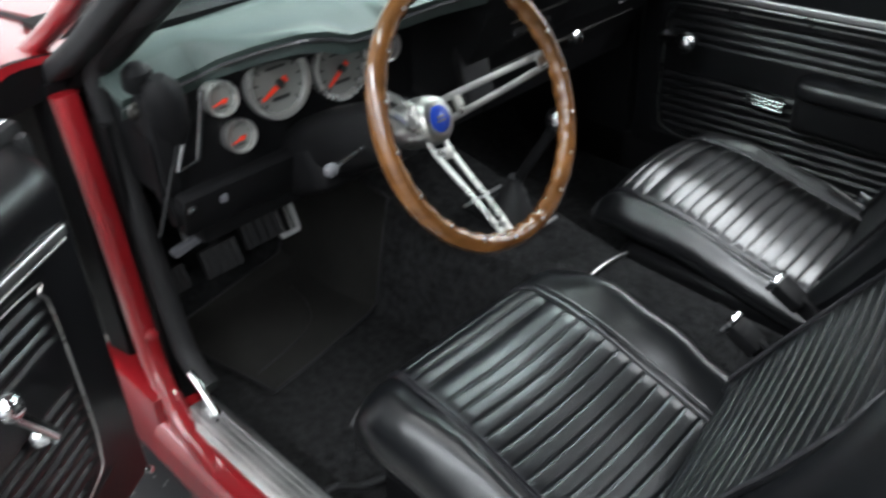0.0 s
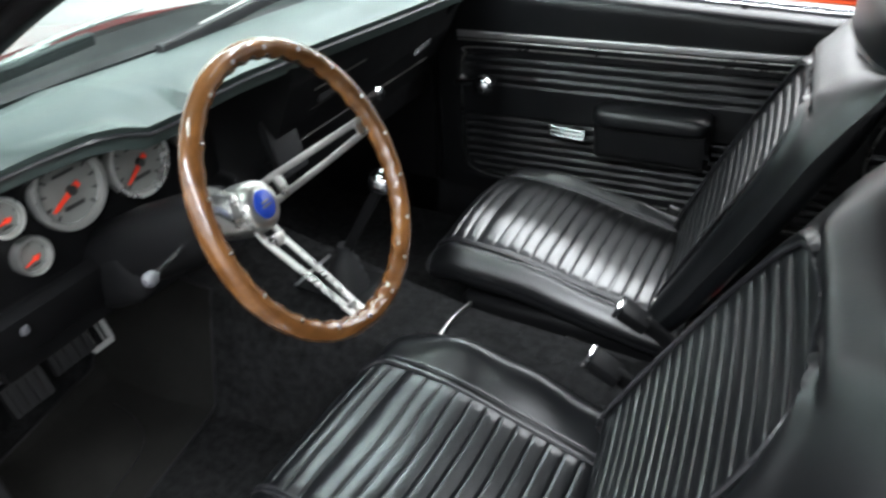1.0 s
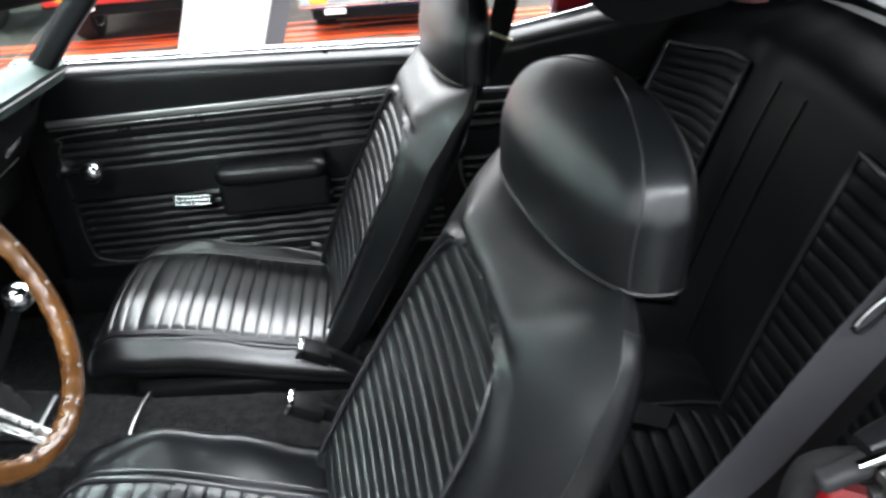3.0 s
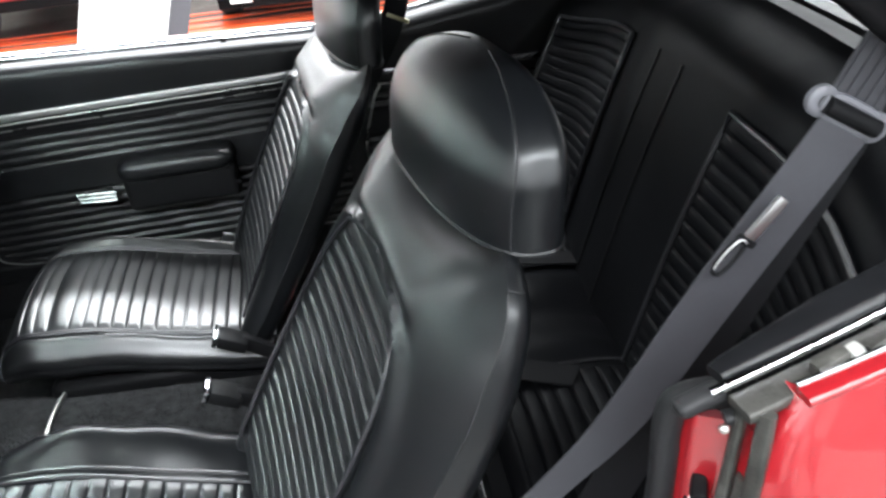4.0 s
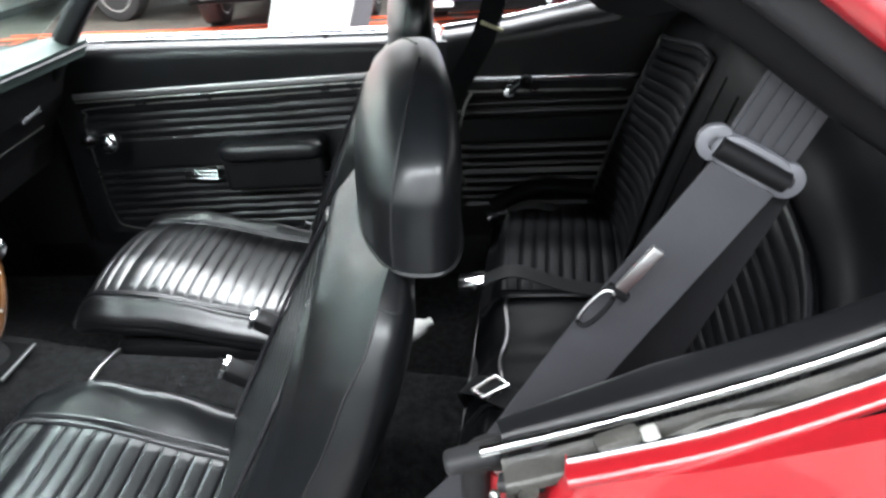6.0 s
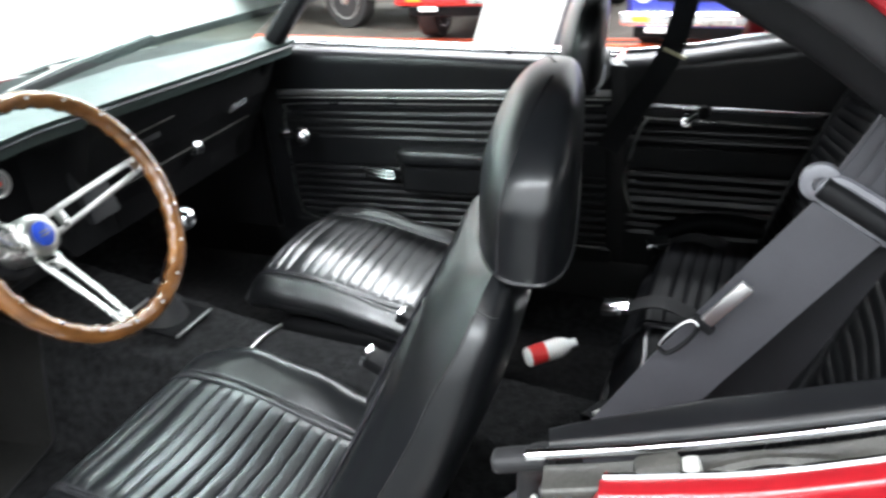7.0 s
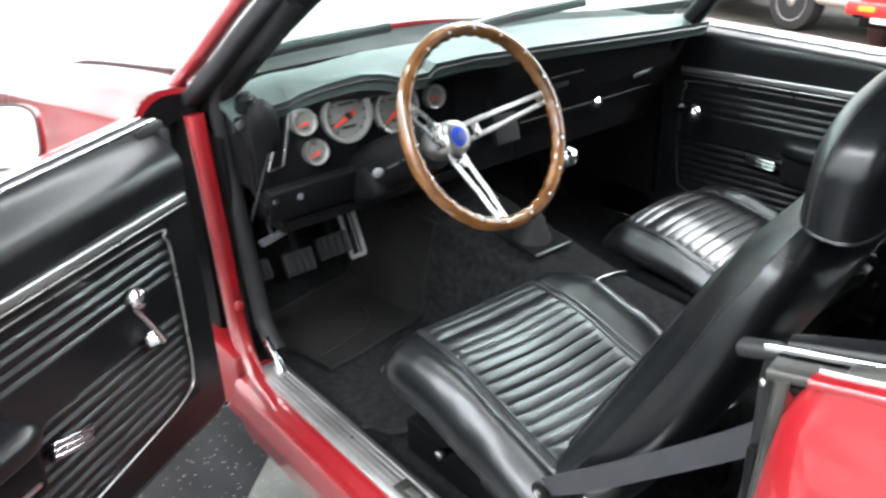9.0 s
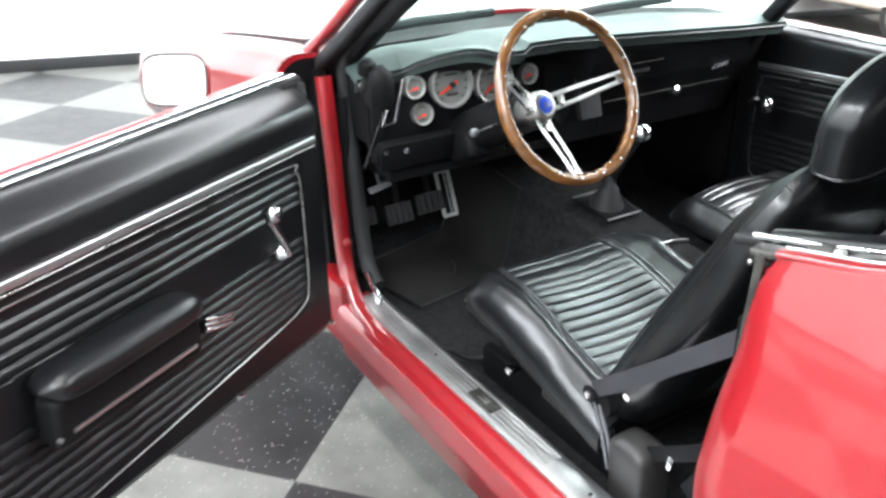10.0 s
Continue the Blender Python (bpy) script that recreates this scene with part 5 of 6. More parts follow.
    low = [section(-0.985, xx) for xx in np.linspace(0.49, 0.0, 26)] + [section(s, 0.0) for s in np.linspace(-0.95, 0.95, 14)] + [section(0.985, xx) for xx in np.linspace(0.0, 0.49, 26)]
    part("lower_piping", tube([p + Vector((-0.004, 0, 0)) for p in low], 0.0042, 6), PIPING, t)
    part("seat_base", nbox((0.27, 0, 0.325), (0.42, 0.36, 0.10), 0.025, None, 3), PLASTIC, t)
    for s in (-1, 1):
        part("seat_rail", nbox((0.27, 0.19 * s, 0.243), (0.50, 0.03, 0.08), 0.006), PLASTIC, t)
        part("side_cover", nbox((0.40, 0.232 * s, 0.335), (0.20, 0.03, 0.062), 0.013, pose(0, 0, 0, 0, 8, 0), 3), GRAINED, t, "black grained plastic seat side cover")
    part("adjust_bolt", lathe(bmesh.new(), (0.21, -0.255 * (1 if y < 0 else -1), 0.335), (0, -1 if y < 0 else 1, 0), ((-0.02, 0.006), (0.004, 0.012), (0.012, 0.010)), 12), CHROME, t)
    # backrest
    d = Vector((math.sin(radians(recline)), 0, math.cos(radians(recline))))
    n = Vector((-math.cos(radians(recline)), 0, math.sin(radians(recline))))
    B = Vector((bx, 0, 0.405))
    H, hs = P["back"][0], P["back"][1]
    h0, h1 = 0.03, P["insert"]

    def half(h):
        return curve(h, ((0, 0.225), (0.10, 0.248), (0.30, 0.260), (0.45, 0.258), (0.54, 0.244), (0.59, 0.224), (0.62, 0.200), (0.65, 0.17))) * P["back_wide"]

    def insert_half(h):
        k = min(1.0, max(0.0, (h - h0) / (h1 - h0)))
        w = curve(k, ((0, 0.165), (0.3, 0.172), (0.55, 0.172), (0.78, 0.160), (0.93, 0.128), (1, 0.09)))
        return (w * math.sqrt(max(0.0, 1 - max(0.0, (k - 0.93) / 0.07) ** 2)) + 0.002) * P["back_wide"]

    def plane(h, yy):
        """Front of the padding, before the sides roll away."""
        return curve(h, P["front"]) + shear * 0.65 * yy

    def front(h, yy):
        return plane(h, yy) - 0.040 * (max(0.0, abs(yy) - 0.11 * P["back_wide"]) / 0.14) ** 2

    def closing(h):
        return math.sqrt(max(0.0, 1 - max(0.0, (h - hs) / (H - hs)) ** 2))

    def ring(h, u):
        """u from 0 to 0.6 over the front, on to 1 round the sides and back; gives y and q."""
        W = half(h) * (0.62 + 0.38 * closing(h))
        if u <= 0.6:
            yy = W * math.sin((u / 0.6 - 0.5) * math.pi)
            q = front(h, yy)
            w = insert_half(h)
            if h < h1:
                q += 0.007 * math.exp(-((abs(yy) - w - 0.018) / 0.016) ** 2) - 0.030 * (1 - step(w - 0.012, w + 0.003, abs(yy))) * (1 - step(h1 - 0.02, h1 + 0.004, h))
            else:
                q += 0.007 * math.exp(-((h - h1 - 0.015) / 0.02) ** 2) * (1 - step(0.10, 0.16, abs(yy)))
        else:
            a = (u - 0.6) / 0.4 * math.pi
            c, sn = math.cos(a), math.sin(a)
            yy = W * math.copysign(abs(c) ** 0.42, c) * (1 + 0.02 * sn)
            edge_q = lerp(front(h, W), front(h, -W), (1 - yy / W) / 2)
            deep = curve(h, P["rear"]) + shear * 0.65 * yy
            q = lerp(edge_q, deep, sn ** 0.62)
        mid = (curve(h, P["rear"]) + front(h, 0.5 * W)) / 2 + shear * 0.65 * yy
        return yy, mid + (q - mid) * max(0.04, closing(h))

    def back(u, v):
        h = H * v ** 0.9
        yy, q = ring(h, u)
        sunk = 0.045 * step(hs - 0.05, H, h) * max(0.0, 1 - (yy / 0.17) ** 2)
        return B + d * (h - sunk) + n * (q + 0.0025 * noise.noise(Vector((yy * 9, h * 7, x * 5)))) + Vector((0, yy, 0))
    bm = bmesh.new()
    grid(bm, back, 130, 84, wrap_u=True)
    bmesh.ops.holes_fill(bm, edges=[e for e in bm.edges if e.is_boundary])
    bk = part("backrest", bm, VINYL_SEAT, t, "black vinyl backrest")

    def ins(u, v):
        h = lerp(h0, h1, v)
        w = insert_half(h)
        yy = w * (2 * u - 1)
        e = step(0, 0.07, u) * (1 - step(0.93, 1, u)) * (1 - step(0.90, 0.93, v))
        q = plane(h, yy) - 0.009 + 0.0055 * pleat((h - h0) / 0.0245) * (0.2 + 0.8 * e) + 0.004 * (1 - e) - 0.004 * math.sin(math.pi * u)
        return B + d * h + n * q + Vector((0, yy, 0))
    part("pleated_panel", slab(ins, 30, 260, (0.004, 0, 0)), VINYL_PLEAT, bk, "black pleated vinyl insert", 60)
    edge_line = [ins(0, k / 30) for k in range(31)] + [ins(k / 10, 1) for k in range(1, 10)] + [ins(1, 1 - k / 30) for k in range(31)]
    part("piping", tube([p + n * 0.004 for p in edge_line], 0.0035, 6), PIPING, bk)
    for u in (0.001, 0.599):  # stitched seam between bolster and side panel
        part("side_seam", tube([back(u, k / 40) for k in range(2, 38)], 0.0014, 6), VINYL_MATT, bk)
        top_seam = [back(u + (0.06 * k / 8 if u > 0.5 else -0.06 * k / 8) % 1.0, 0.93) for k in range(9)]
        part("shoulder_seam", tube([p + Vector((0, 0, 0.0005)) for p in top_seam], 0.0012, 6), VINYL_MATT, bk)
    # headrest: flat ends with a seam along their front edge, a bowed front and a domed top
    hx, hz, HH = P["head"]
    lean = P["head_lean"]

    def head(u, v):
        a = 2 * math.pi * u
        c, s = math.cos(a), math.sin(a)
        k = curve(v, ((0, 0.975), (0.05, 1.0), (0.45, 1.0), (0.62, 0.955), (0.78, 0.82), (0.90, 0.60), (0.97, 0.36), (1.0, 0.15)))
        kt = curve(v, ((0, 0.95), (0.05, 1.0), (0.40, 1.0), (0.65, 0.90), (0.85, 0.68), (0.95, 0.45), (1.0, 0.15)))
        cy = math.copysign(abs(c) ** 0.55, c)
        yy = P["head_half"] * k * cy
        q = P["head_thick"] * kt * math.copysign(abs(s) ** 0.72, s)
        if s > 0:
            q += 0.016 * kt * (1 - cy * cy)
        return Vector((hx + lean * v * v * HH - q - shear * yy, yy, hz + HH * v))
    bm = bmesh.new()
    grid(bm, head, 80, 40, wrap_u=True)
    bmesh.ops.holes_fill(bm, edges=[e for e in bm.edges if e.is_boundary])
    hr = part("headrest", bm, VINYL_SEAT, t, "smooth black vinyl headrest")
    for u in (0.43, 0.07):
        part("headrest_seam", tube([head(u, k / 30) for k in range(31)], 0.0015, 6), VINYL_MATT, hr)
    part("lower_bead", tube([head(k / 60, 0.02) for k in range(60)], 0.0028, 6, closed=True), VINYL, hr)
    part("headrest_post", nbox((hx + 0.012, 0, hz - 0.005), (0.04, 0.14, 0.06), 0.015, None, 3), vinyl, hr)
    part("hinge_cover", lathe(bmesh.new(), (0.50, -0.262 * (1 if y < 0 else -1), 0.43), (0, -1 if y < 0 else 1, 0), ((-0.02, 0.03), (0.004, 0.028), (0.008, 0.02)), 16), PLASTIC, t)
    return t


DRIVER = dict(back=(0.645, 0.57), insert=0.50, back_wide=1.0, front=((0, 0.067), (0.1, 0.063), (0.3, 0.053), (0.45, 0.046), (0.52, 0.041), (0.58, 0.026), (0.65, 0.0)),
              rear=((0, -0.06), (0.15, -0.072), (0.35, -0.072), (0.5, -0.064), (0.58, -0.048), (0.65, -0.03)),
              head=(0.766, 0.946, 0.158), head_lean=0.16, head_half=0.182, head_thick=0.046)
PASSENGER = dict(back=(0.62, 0.54), insert=0.465, back_wide=0.84, front=((0, 0.060), (0.2, 0.066), (0.42, 0.066), (0.5, 0.056), (0.56, 0.038), (0.62, 0.01)),
                 rear=((0, -0.006), (0.2, -0.014), (0.45, -0.022), (0.54, -0.012), (0.62, 0.0)),
                 head=(0.728, 0.918, 0.165), head_lean=0.16, head_half=0.165, head_thick=0.033)
driver_seat = front_seat(0.035, -0.335, 27.0, "worn black vinyl driver seat with pleated insert", 1, 0.034, 0.465, 1.15, -0.004, 0.21, 0.0, 1.0, VINYL_SEAT, DRIVER)
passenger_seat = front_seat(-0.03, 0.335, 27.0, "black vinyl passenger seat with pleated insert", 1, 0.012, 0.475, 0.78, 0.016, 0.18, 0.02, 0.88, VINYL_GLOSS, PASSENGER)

part("hinge_bracket", nbox((0.395, 0.205, 0.440), (0.030, 0.012, 0.036), 0.005, pose(0, 0, 0, 0, 20, 0)), CHROME, passenger_seat, "bright seat hinge bracket")


def rear_seat():
    t = thing("rear_bench", None, "black vinyl rear bench seat with pleated panels", "car seat")

    def top(xx, yy):
        k = step(0, 0.05, xx - 0.80)
        return 0.47 + 0.03 * math.sin(min(1, abs(yy) / 0.6) * math.pi) - 0.05 * (1 - k) - 0.02 * step(0.2, 0.35, xx - 0.80) + 0.022 * (1 - step(0.09, 0.17, abs(yy))) * math.sin(math.pi * min(1.0, max(0.0, (xx - 0.80) / 0.30)))
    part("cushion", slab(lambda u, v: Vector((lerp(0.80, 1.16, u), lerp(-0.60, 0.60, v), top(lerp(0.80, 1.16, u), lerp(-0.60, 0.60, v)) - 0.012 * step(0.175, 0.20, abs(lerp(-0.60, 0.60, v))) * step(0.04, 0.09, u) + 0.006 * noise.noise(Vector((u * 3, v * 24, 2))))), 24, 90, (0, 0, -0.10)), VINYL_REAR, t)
    for y in (-0.15, 0.15):
        part("top_seam", tube([(xx, y, top(xx, y) + 0.002) for xx in np.linspace(0.81, 1.14, 14)], 0.003, 6), PIPING, t)
    part("top_seam", tube([(0.86 + 0.004 * math.sin(y * 40), y, top(0.86, y) + 0.002) for y in np.linspace(-0.15, 0.15, 14)], 0.003, 6), PIPING, t)
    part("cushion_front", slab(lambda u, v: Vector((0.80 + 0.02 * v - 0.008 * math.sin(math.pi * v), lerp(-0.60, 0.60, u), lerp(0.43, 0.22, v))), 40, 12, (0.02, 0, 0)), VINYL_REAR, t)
    for z in (0.405, 0.36):
        part("front_seam", sweep(bmesh.new(), [(0.795, y, z) for y in np.linspace(-0.58, 0.58, 10)], circle(0.003, 6)), PIPING, t)
    for a, b in ((0.17, 0.56), (-0.56, -0.17)):
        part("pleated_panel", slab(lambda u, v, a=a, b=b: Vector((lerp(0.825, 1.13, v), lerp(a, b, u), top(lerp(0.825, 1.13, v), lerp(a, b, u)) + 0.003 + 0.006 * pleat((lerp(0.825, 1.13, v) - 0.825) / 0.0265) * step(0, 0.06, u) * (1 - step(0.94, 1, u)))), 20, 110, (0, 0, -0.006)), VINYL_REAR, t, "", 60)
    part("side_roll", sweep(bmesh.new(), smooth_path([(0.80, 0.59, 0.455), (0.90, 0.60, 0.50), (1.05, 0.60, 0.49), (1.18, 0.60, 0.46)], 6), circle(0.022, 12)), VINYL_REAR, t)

    P0, P1 = Vector((1.09, 0, 0.41)), Vector((1.30, 0, 0.973))
    bd = (P1 - P0).normalized()
    bn = Vector((-bd.z, 0, bd.x))
    LH = (P1 - P0).length

    def bx(yy, v):
        lift = 0.02 * math.cos(yy / 0.62 * math.pi / 2)
        mid = 0.022 * (1 - step(0.16, 0.26, abs(yy)))
        roll = -0.085 * (step(0.80, 1, v) ** 2)
        wrap = 0.055 * step(0.36, 0.64, abs(yy))
        return P0 + bd * (LH * v) + bn * (0.03 + mid * 0.4 + roll + wrap + 0.012 * math.sin(math.pi * v)) + Vector((0, yy, lift * v * 2 - 0.06 * v * step(0.30, 0.62, abs(yy))))
    def under(u, v):
        yy = lerp(-0.62, 0.62, u)
        return bx(yy, v) - bn * (0.012 * step(0.27, 0.285, yy if yy > 0 else 0.11 - yy) * (1 - step(0.565, 0.58, abs(yy))) * (1 - step(0.74, 0.77, v)))
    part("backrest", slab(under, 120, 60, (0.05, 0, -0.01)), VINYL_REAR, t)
    for a, b in ((0.265, 0.585), (-0.585, -0.155)):
        def ins(u, v, a=a, b=b):
            vv = lerp(0.05, 0.79, v)
            p = bx(lerp(a, b, u), vv)
            e = step(0, 0.05, u) * (1 - step(0.95, 1, u))
            return p + bn * (0.004 + 0.006 * pleat(vv * LH / 0.0225) * e)
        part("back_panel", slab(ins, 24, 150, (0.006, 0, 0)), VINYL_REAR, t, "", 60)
        ring = [ins(0, k / 12) for k in range(13)] + [ins(k / 8, 1) for k in range(1, 8)] + [ins(1, 1 - k / 12) for k in range(13)]
        part("piping", tube([p + bn * 0.003 for p in ring], 0.0045, 6), PIPING, t)
    for yy in (0.035, 0.130):
        part("back_seam", tube([bx(yy, k / 20) + bn * 0.0005 for k in range(17)], 0.0035, 6), PLASTIC, t)


rear_seat()


# ---- belts ----
def strap(name, path, width, material, label, widthdir, taper=(1.0, 1.0)):
    """Webbing along the path; taper: its shares of the width from end to end."""
    t = thing(name, None, label, "seat belt", "seat belts")
    path = smooth_path(path, 8)
    n = len(path) - 1
    share = [float(np.interp(i / n * (len(taper) - 1), range(len(taper)), taper)) for i in range(n + 1)]
    wide = Vector(widthdir).normalized()
    ups = [wide.cross((path[min(i + 1, n)] - path[max(i - 1, 0)]).normalized()) for i in range(n + 1)]

    def band(w, thick, off, lift):
        bm = bmesh.new()
        loops = []
        for p, k, u in zip(path, share, ups):
            c, d = p + wide * (off * k) + u.normalized() * lift, u.normalized() * (thick / 2)
            loops.append([bm.verts.new(c + wide * (w * k / 2 * a) + d * b) for a, b in ((1, 1), (-1, 1), (-1, -1), (1, -1))])
        for a, b in zip(loops, loops[1:]):
            for i in range(4):
                bm.faces.new((a[i], a[(i + 1) % 4], b[(i + 1) % 4], b[i]))
        bm.faces.new(loops[0][::-1])
        bm.faces.new(loops[-1])
        return bm
    part("webbing", band(width, 0.0024, 0, 0), material, t)
    for k in range(-2, 3):
        part("woven_rib", band(width * 0.13, 0.0034, width * 0.19 * k, 0.0012), material, t)
    return t


def belts():
    wd = Vector((0.86, -0.05, -0.51))
    strap("shoulder_belt", [(1.098, -0.566, 1.064), (0.99, -0.58, 0.92), (0.90, -0.593, 0.795), (0.826, -0.600, 0.722), (0.70, -0.608, 0.608), (0.59, -0.611, 0.512), (0.53, -0.610, 0.462)], 0.054, WEB, "grey webbing shoulder belt hanging from the roof", wd, (1.0, 1.0, 0.9, 0.66, 0.62, 0.66, 0.55))
    strap("shoulder_belt", [(1.115, -0.548, 1.06), (1.04, -0.545, 0.90), (0.96, -0.55, 0.76), (0.86, -0.555, 0.56), (0.74, -0.57, 0.34)], 0.06, WEB_DARK, "dark webbing shoulder belt behind the grey one", wd)
    strap("shoulder_belt", [(1.108, -0.556, 1.078), (1.135, -0.556, 1.13), (1.165, -0.556, 1.19), (1.175, -0.54, 1.225)], 0.056, WEB, "grey webbing strap from the roof", wd)
    g = thing("belt_guide", None, "grey plastic belt guide loop", "belt guide")
    c = Vector((1.104, -0.554, 1.0745))
    w = wd.normalized()
    dn = w.cross(Vector((0, 1, 0))).normalized()
    loop = []
    for k in range(32):
        a = 2 * math.pi * k / 32
        loop.append(c + w * (0.027 * math.copysign(abs(math.cos(a)) ** 0.5, math.cos(a))) + dn * (0.010 * math.copysign(abs(math.sin(a)) ** 0.7, math.sin(a))) + Vector((0, -0.008, 0)))
    part("loop", sweep(bmesh.new(), loop, circle(0.0048, 8), up=(0, 1, 0), closed=True), GREYPLAST, g)
    for s in (-1, 1):
        part("ear", lathe(bmesh.new(), c + w * (0.030 * s) + Vector((0, -0.002, 0)), (0, -1, 0), ((0, 0.0145), (0.006, 0.0145), (0.008, 0.012), (0.008, 0.006), (0.003, 0.005)), 24), GREYPLAST, g)
    part("bar", sweep(bmesh.new(), [c - w * 0.029 + Vector((0, -0.012, 0)), c + w * 0.029 + Vector((0, -0.012, 0))], circle(0.0085, 10)), PLASTIC, g)
    k = thing("belt_tongue", None, "chrome belt tongue on the grey webbing", "belt tongue")
    p = Vector((1.016, -0.590, 0.990))
    dn2 = Vector((0.62, 0.0, 0.78))
    part("plate", nbox(p + dn2 * 0.012, (0.011, 0.005, 0.046), 0.0018, pose(0, 0, 0, 0, 38, 0)), SATIN, k)
    part("slot_bar", nbox(p - dn2 * 0.014, (0.020, 0.006, 0.008), 0.002, pose(0, 0, 0, 0, 38, 0)), PLASTIC, k)
    ring = []
    for i in range(20):
        q = 2 * math.pi * i / 20
        ring.append(p - dn2 * (0.034 + 0.020 * math.cos(q)) + Vector((-0.78, 0, 0.62)) * (0.007 * math.copysign(abs(math.sin(q)) ** 0.6, math.sin(q)) + 0.006) + Vector((0, -0.004, 0)))
    part("loop", tube(ring, 0.0022, 8, closed=True), PLASTIC, k, "black wire loop")
    part("loop_edge", tube([v + Vector((0.0, -0.0022, 0.0008)) for v in ring[2:12]], 0.0010, 6), SATIN, k)
    # retractor on the sill with its upright anchor
    r = thing("belt_retractor", None, "black plastic belt retractor on the sill carpet", "belt retractor")

    def can(u, v):
        a = 2 * math.pi * u
        k = 1.0 if v < 0.86 else math.sqrt(max(0.0, 1 - ((v - 0.86) / 0.16) ** 2))
        cx, cy = math.copysign(abs(math.cos(a)) ** 0.45, math.cos(a)), math.copysign(abs(math.sin(a)) ** 0.45, math.sin(a))
        return Vector((0.622 + 0.047 * cx * k + 0.012 * v * -1, -0.570 + 0.040 * cy * k, 0.212 + 0.175 * v))
    bm = bmesh.new()
    grid(bm, can, 40, 20, wrap_u=True)
    bmesh.ops.holes_fill(bm, edges=[e for e in bm.edges if e.is_boundary])
    part("cover", bm, GRAINED, r, "grained black plastic cover")
    for dx in (-0.008, 0.008):
        part("anchor_bar", sweep(bmesh.new(), smooth_path([(0.575 + dx, -0.600, 0.30), (0.556 + dx, -0.604, 0.375), (0.53 + dx, -0.606, 0.43)], 4), rrect(0.007, 0.004, 0.001), up=(0, 1, 0)), GREYPLAST, r)
    part("anchor_head", lathe(bmesh.new(), (0.52, -0.612, 0.447), (0, -1, 0), ((0, 0.017), (0.004, 0.017), (0.006, 0.012)), 18), PLASTIC, r)
    part("anchor_bolt", lathe(bmesh.new(), (0.52, -0.617, 0.447), (0, -1, 0), ((0, 0.008), (0.004, 0.007), (0.005, 0.003)), 10), CHROME, r)
    part("tag", nbox((0.618, -0.620, 0.500), (0.013, 0.002, 0.008), 0.0006, pose(0, 0, 0, 0, 20, 0)), WHITE, r, "small white paper tag")
    part("clip", nbox((0.70, -0.585, 0.40), (0.012, 0.008, 0.03), 0.003, pose(0, 0, 0, 0, 12, 0)), CHROME, r)
    strap("lap_belt", [(0.64, -0.575, 0.375), (0.70, -0.585, 0.42), (0.78, -0.61, 0.49), (0.90, -0.63, 0.60)], 0.030, WEB_DARK, "black lap belt running from the sill retractor", Vector((-0.3, 0, 1)))
    for x, y, z, tilt in ((0.377, 0.104, 0.477, 30), (0.374, -0.047, 0.476, 20)):
        bkl = thing("belt_buckle", None, "black belt buckle with a chrome mouth", "belt buckle", "belt buckles")
        d = Vector((-0.86, 0.0, 0.42)).normalized()
        part("stalk", sweep(bmesh.new(), smooth_path([Vector((0.52, y, 0.39)), Vector((x, y, z)) - d * 0.075, Vector((x, y, z)) - d * 0.05], 6), rrect(0.03, 0.014, 0.004), up=(0, 1, 0)), PLASTIC, bkl)
        part("body", nbox(Vector((x, y, z)) - d * 0.032, (0.055, 0.042, 0.024), 0.006, pose(0, 0, 0, 0, 26, 0)), PLASTIC, bkl)
        part("mouth", nbox(Vector((x, y, z)), (0.010, 0.042, 0.026), 0.003, pose(0, 0, 0, 0, 26, 0)), CHROME, bkl)
    for (x, y, z), r_ in (((0.815, 0.505, 0.485), 10), ((0.792, 0.165, 0.519), 0)):
        rb = strap("rear_belt", [(x + 0.02, y, z), (x + 0.08, y + 0.01, z + 0.016), (x + 0.18, y - 0.01, z - 0.005), (x + 0.30, y, z - 0.03)], 0.045, WEB_DARK, "black rear lap belt lying on the bench", Vector((0, 1, 0)))
        part("buckle", nbox((x, y, z), (0.05, 0.045, 0.016), 0.004, pose(0, 0, 0, 0, -8, r_)), CHROME, rb)
    fb = strap("rear_belt", [(0.81, -0.07, 0.43), (0.805, -0.10, 0.485), (0.83, -0.135, 0.515), (0.88, -0.17, 0.520), (0.97, -0.20, 0.51)], 0.045, WEB_DARK, "black rear belt hanging over the bench edge", Vector((0.5, 0.8, 0.1)))
    part("buckle_frame", tube([(0.842, -0.178, 0.526), (0.878, -0.150, 0.528), (0.856, -0.121, 0.522), (0.822, -0.150, 0.518)], 0.003, 6, closed=True), STEEL, fb)
    pb = strap("shoulder_belt", [(0.86, 0.60, 1.15), (0.84, 0.625, 1.0), (0.80, 0.63, 0.86), (0.735, 0.62, 0.75), (0.68, 0.6, 0.66)], 0.05, WEB_DARK, "black shoulder belt hanging behind the passenger seat", Vector((0.9, -0.1, -0.35)))
    part("belt_tag", nbox((0.815, 0.625, 0.872), (0.05, 0.006, 0.008), 0.002, pose(0, 0, 0, 0, 25, 0)), mat("pale tag", (0.5, 0.48, 0.3), 0.6), pb)


belts()


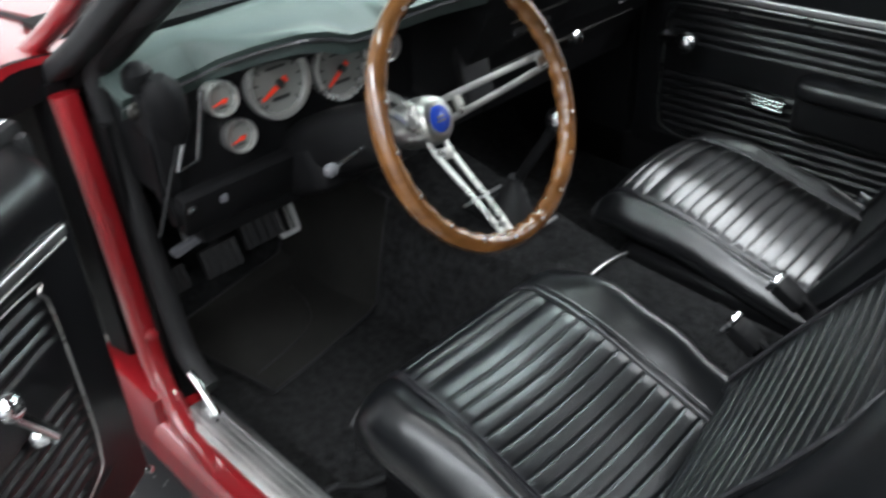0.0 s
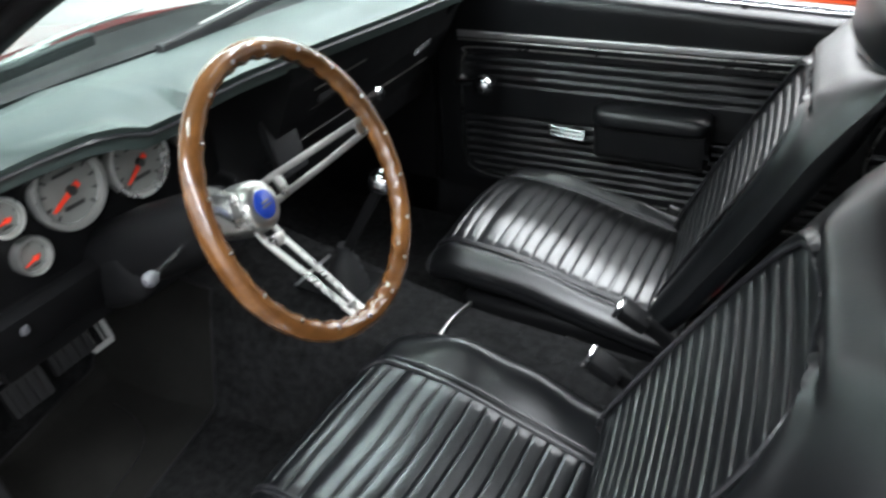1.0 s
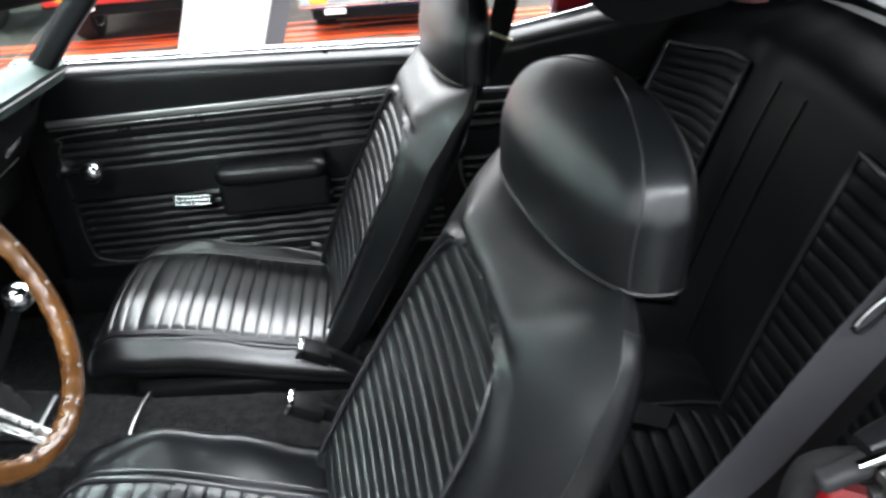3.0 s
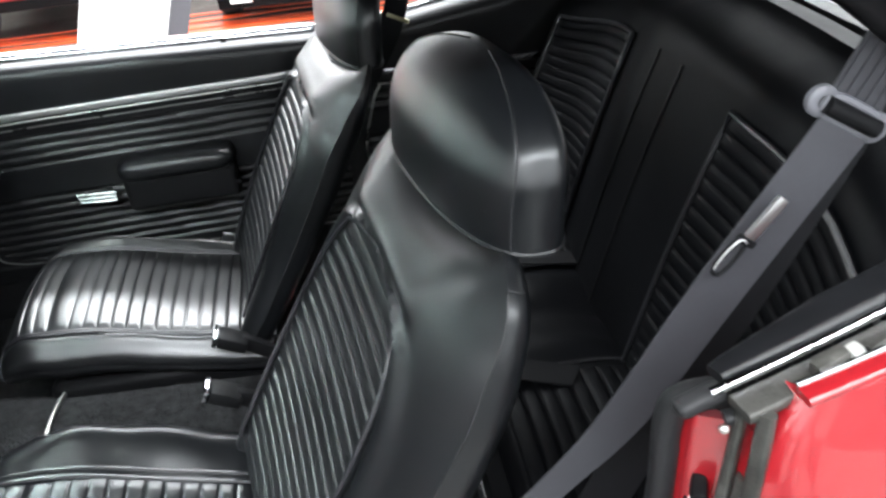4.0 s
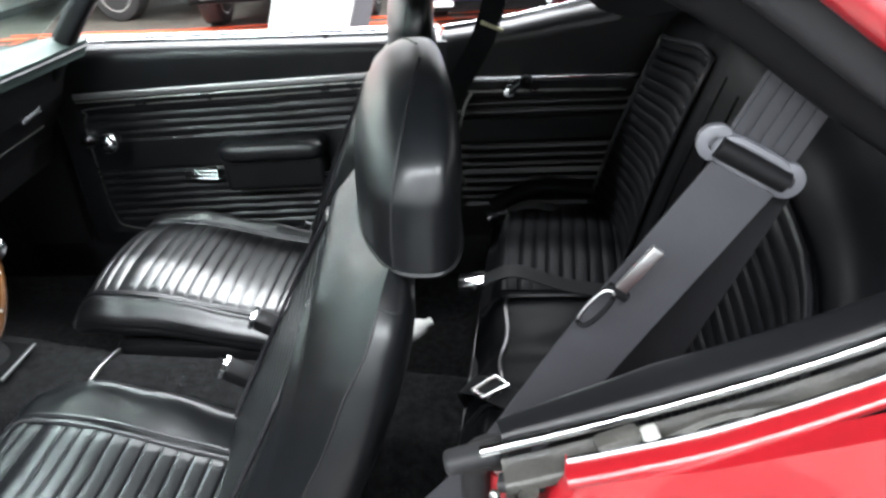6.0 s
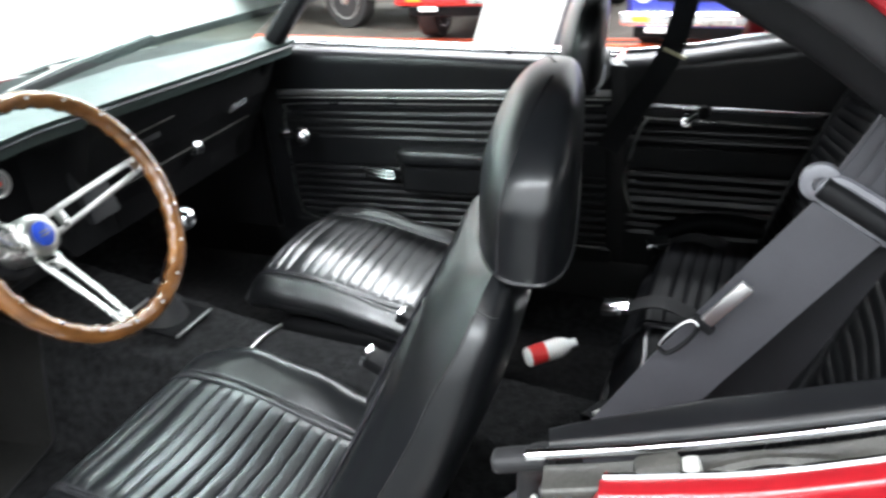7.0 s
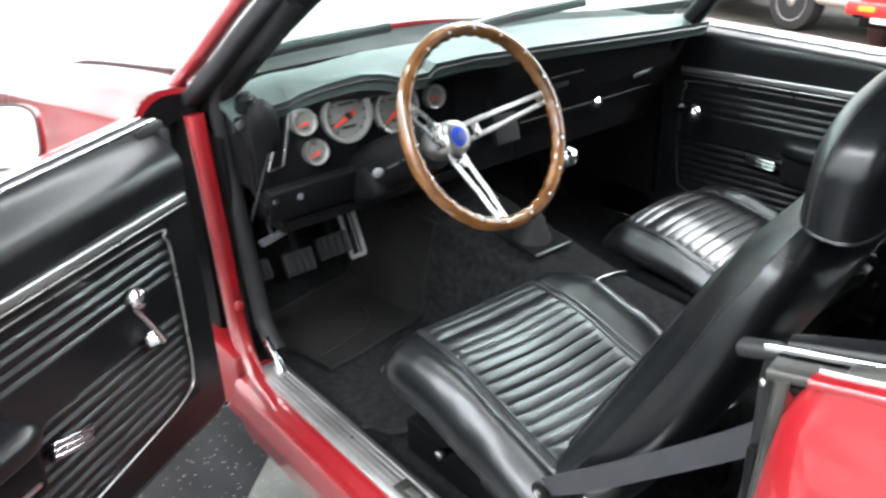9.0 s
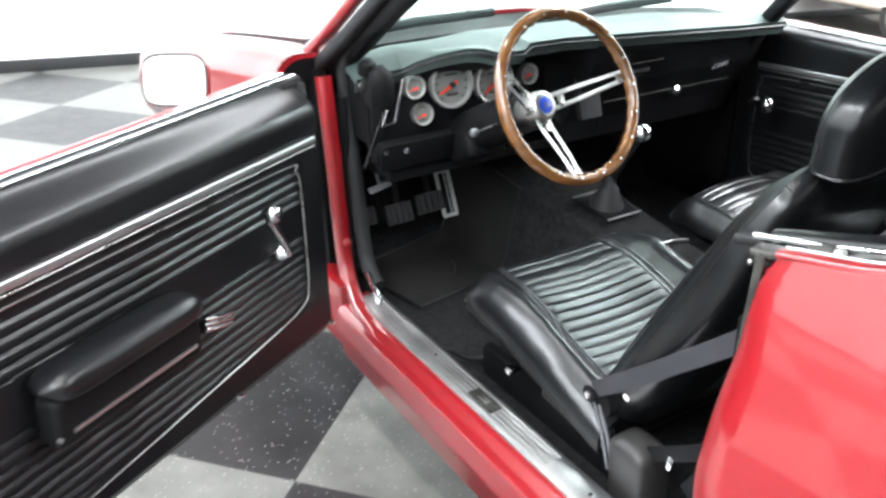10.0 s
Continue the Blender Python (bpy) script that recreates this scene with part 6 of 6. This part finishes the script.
def extinguisher():
    t = thing("spray_bottle", pose(0.628, 0.29, 0.305, 0, 0, 36) @ Matrix.Scale(0.78, 4), "small white bottle with a red label on the carpet", "bottle")
    part("bottle", lathe(bmesh.new(), (-0.075, 0, 0), (1, 0, 0.12), ((0, 0.02), (0.008, 0.028), (0.10, 0.028), (0.12, 0.022), (0.135, 0.012), (0.15, 0.012)), 20), WHITE, t)
    part("label", lathe(bmesh.new(), (-0.060, 0, 0.002), (1, 0, 0.12), ((0, 0.0284), (0.045, 0.0284)), 20, False), LABEL_RED, t)


extinguisher()


# the car is laid out in its own frame, which leans a little: stand it level on its wheels
LEVEL = Matrix.Translation((0, -0.7, 0.36)) @ Matrix.Rotation(radians(3.7), 4, "X") @ Matrix.Translation((0, 0.7, -0.28))
for ob in list(scene.collection.objects):
    if ob.parent is None and ob not in SHOWROOM:
        ob.matrix_basis = LEVEL @ ob.matrix_basis


# ---- things beyond the far window ----
def display_board():
    t = thing("display_board", pose(-0.52, 2.95, 0, 0, 0, 6), "tall white leaning display board with a grey edge", "display board")
    m = pose(0, 0, 0, 0, BOARD_LEAN, 0)
    part("panel", nbox(m @ Vector((0, 0, 0.8)), (0.40, 0.03, 1.6), 0.004, m), WHITE, t)
    part("side", nbox(m @ Vector((0.245, 0.03, 0.8)), (0.10, 0.05, 1.6), 0.004, m), GREYPLAST, t)
    part("foot", nbox((0, 0.05, 0.015), (0.5, 0.4, 0.03), 0.01), GREYPLAST, t)


BOARD_LEAN = 18.0
display_board()


def wheel_part(t, c, r):
    w = part("wheel", lathe(bmesh.new(), c, (1, 0, 0), ((-0.11, r * 0.70), (-0.10, r * 0.97), (-0.06, r), (0.06, r), (0.10, r * 0.97), (0.11, r * 0.70)), 36), TYRE, t, "black tyre")
    for s in (-1, 1):
        part("rim", lathe(bmesh.new(), Vector(c) + Vector((0.108 * s, 0, 0)), (s, 0, 0), ((-0.02, r * 0.68), (0.004, r * 0.66), (-0.01, r * 0.5), (-0.005, r * 0.2), (0.01, r * 0.12)), 28), STEEL, w)


def parked_car(x, y, turn, paint, width, kind, label, size=0.86):
    """Its nose towards the near side (-y)."""
    t = thing("parked_car", pose(x, y, 0.006, 0, 0, turn) @ Matrix.Scale(size, 4), label, "car", "parked cars")
    W = width / 2
    z0 = {"suv": 0.32, "truck": 0.42, "sedan": 0.25}[kind]
    hood = {"suv": 1.0, "truck": 1.05, "sedan": 0.82}[kind]
    roof = {"suv": 1.75, "truck": 1.8, "sedan": 1.38}[kind]

    def hull(u, v):
        a = 2 * math.pi * u
        yy = lerp(0.0, 4.4, v)
        h = table(yy, ((0, hood - 0.12), (0.2, hood), (1.3, hood + 0.06), (4.0, hood + 0.06), (4.4, hood - 0.15)))
        k = (1 - abs(2 * v - 1) ** 14) ** 0.5 * 0.12 + 0.88
        c, s = math.cos(a), math.sin(a)
        return Vector((W * k * math.copysign(abs(c) ** 0.25, c), yy, (h + z0) / 2 + (h - z0) / 2 * math.copysign(abs(s) ** 0.3, s)))
    bm = bmesh.new()
    grid(bm, hull, 48, 30, wrap_u=True)
    bmesh.ops.holes_fill(bm, edges=[e for e in bm.edges if e.is_boundary])
    part("body", bm, paint, t)
    part("cabin", nbox((0, 2.6, (hood + roof) / 2), (width * 0.84, 2.1, roof - hood), 0.16, None, 4), paint, t)
    part("windshield", nbox((0, 1.53, (hood + roof) / 2 + 0.03), (width * 0.72, 0.06, (roof - hood) * 0.72), 0.03, pose(0, 0, 0, -28, 0, 0)), PLASTIC, t)
    part("grille", nbox((0, -0.005, (z0 + hood) / 2 + 0.06), (width * 0.62, 0.05, 0.16), 0.02), PLASTIC, t)
    for k in range(4):
        part("grille_bar", nbox((0, -0.035, (z0 + hood) / 2 + 0.01 + 0.035 * k), (width * 0.6, 0.015, 0.01), 0.003), CHROME, t)
    part("bumper", nbox((0, -0.06, z0 + 0.12), (width * 0.98, 0.12, 0.13), 0.035, None, 3), CHROME if kind == "sedan" else paint, t)
    part("valance", nbox((0, 0.02, z0 - 0.02), (width * 0.86, 0.08, 0.10), 0.02), PLASTIC, t)
    part("plate_bar", nbox((0.0, -0.125, z0 + 0.10), (0.30, 0.01, 0.06), 0.004), STEEL, t)
    for s in (-1, 1):
        part("headlight", lathe(bmesh.new(), (s * W * 0.76, 0.02, (z0 + hood) / 2 + 0.06), (0, -1, 0), ((0, 0.09), (0.05, 0.09), (0.06, 0.07), (0.065, 0.03)), 24), LENS, t)
        part("turn_signal", nbox((s * W * 0.76, -0.125, z0 + 0.12), (0.16, 0.02, 0.05), 0.008), AMBER, t)
        part("fog_lamp", nbox((s * W * 0.60, -0.11, z0 + 0.02), (0.2, 0.03, 0.05), 0.01), LENS, t)
        for yy in (0.85, 3.5):
            wheel_part(t, (s * (W - 0.12), yy, 0.345), 0.345)
    return t


parked_car(-2.70, 7.75, 78, WHITE_PAINT, 1.95, "suv", "large white sport utility car parked side on")
parked_car(-1.55, 5.95, 3, RED_PAINT, 1.95, "truck", "bright red pickup truck parked nose out")
parked_car(0.46, 5.75, -3, BLUE_PAINT, 1.8, "sedan", "dark blue classic car with chrome bumper")
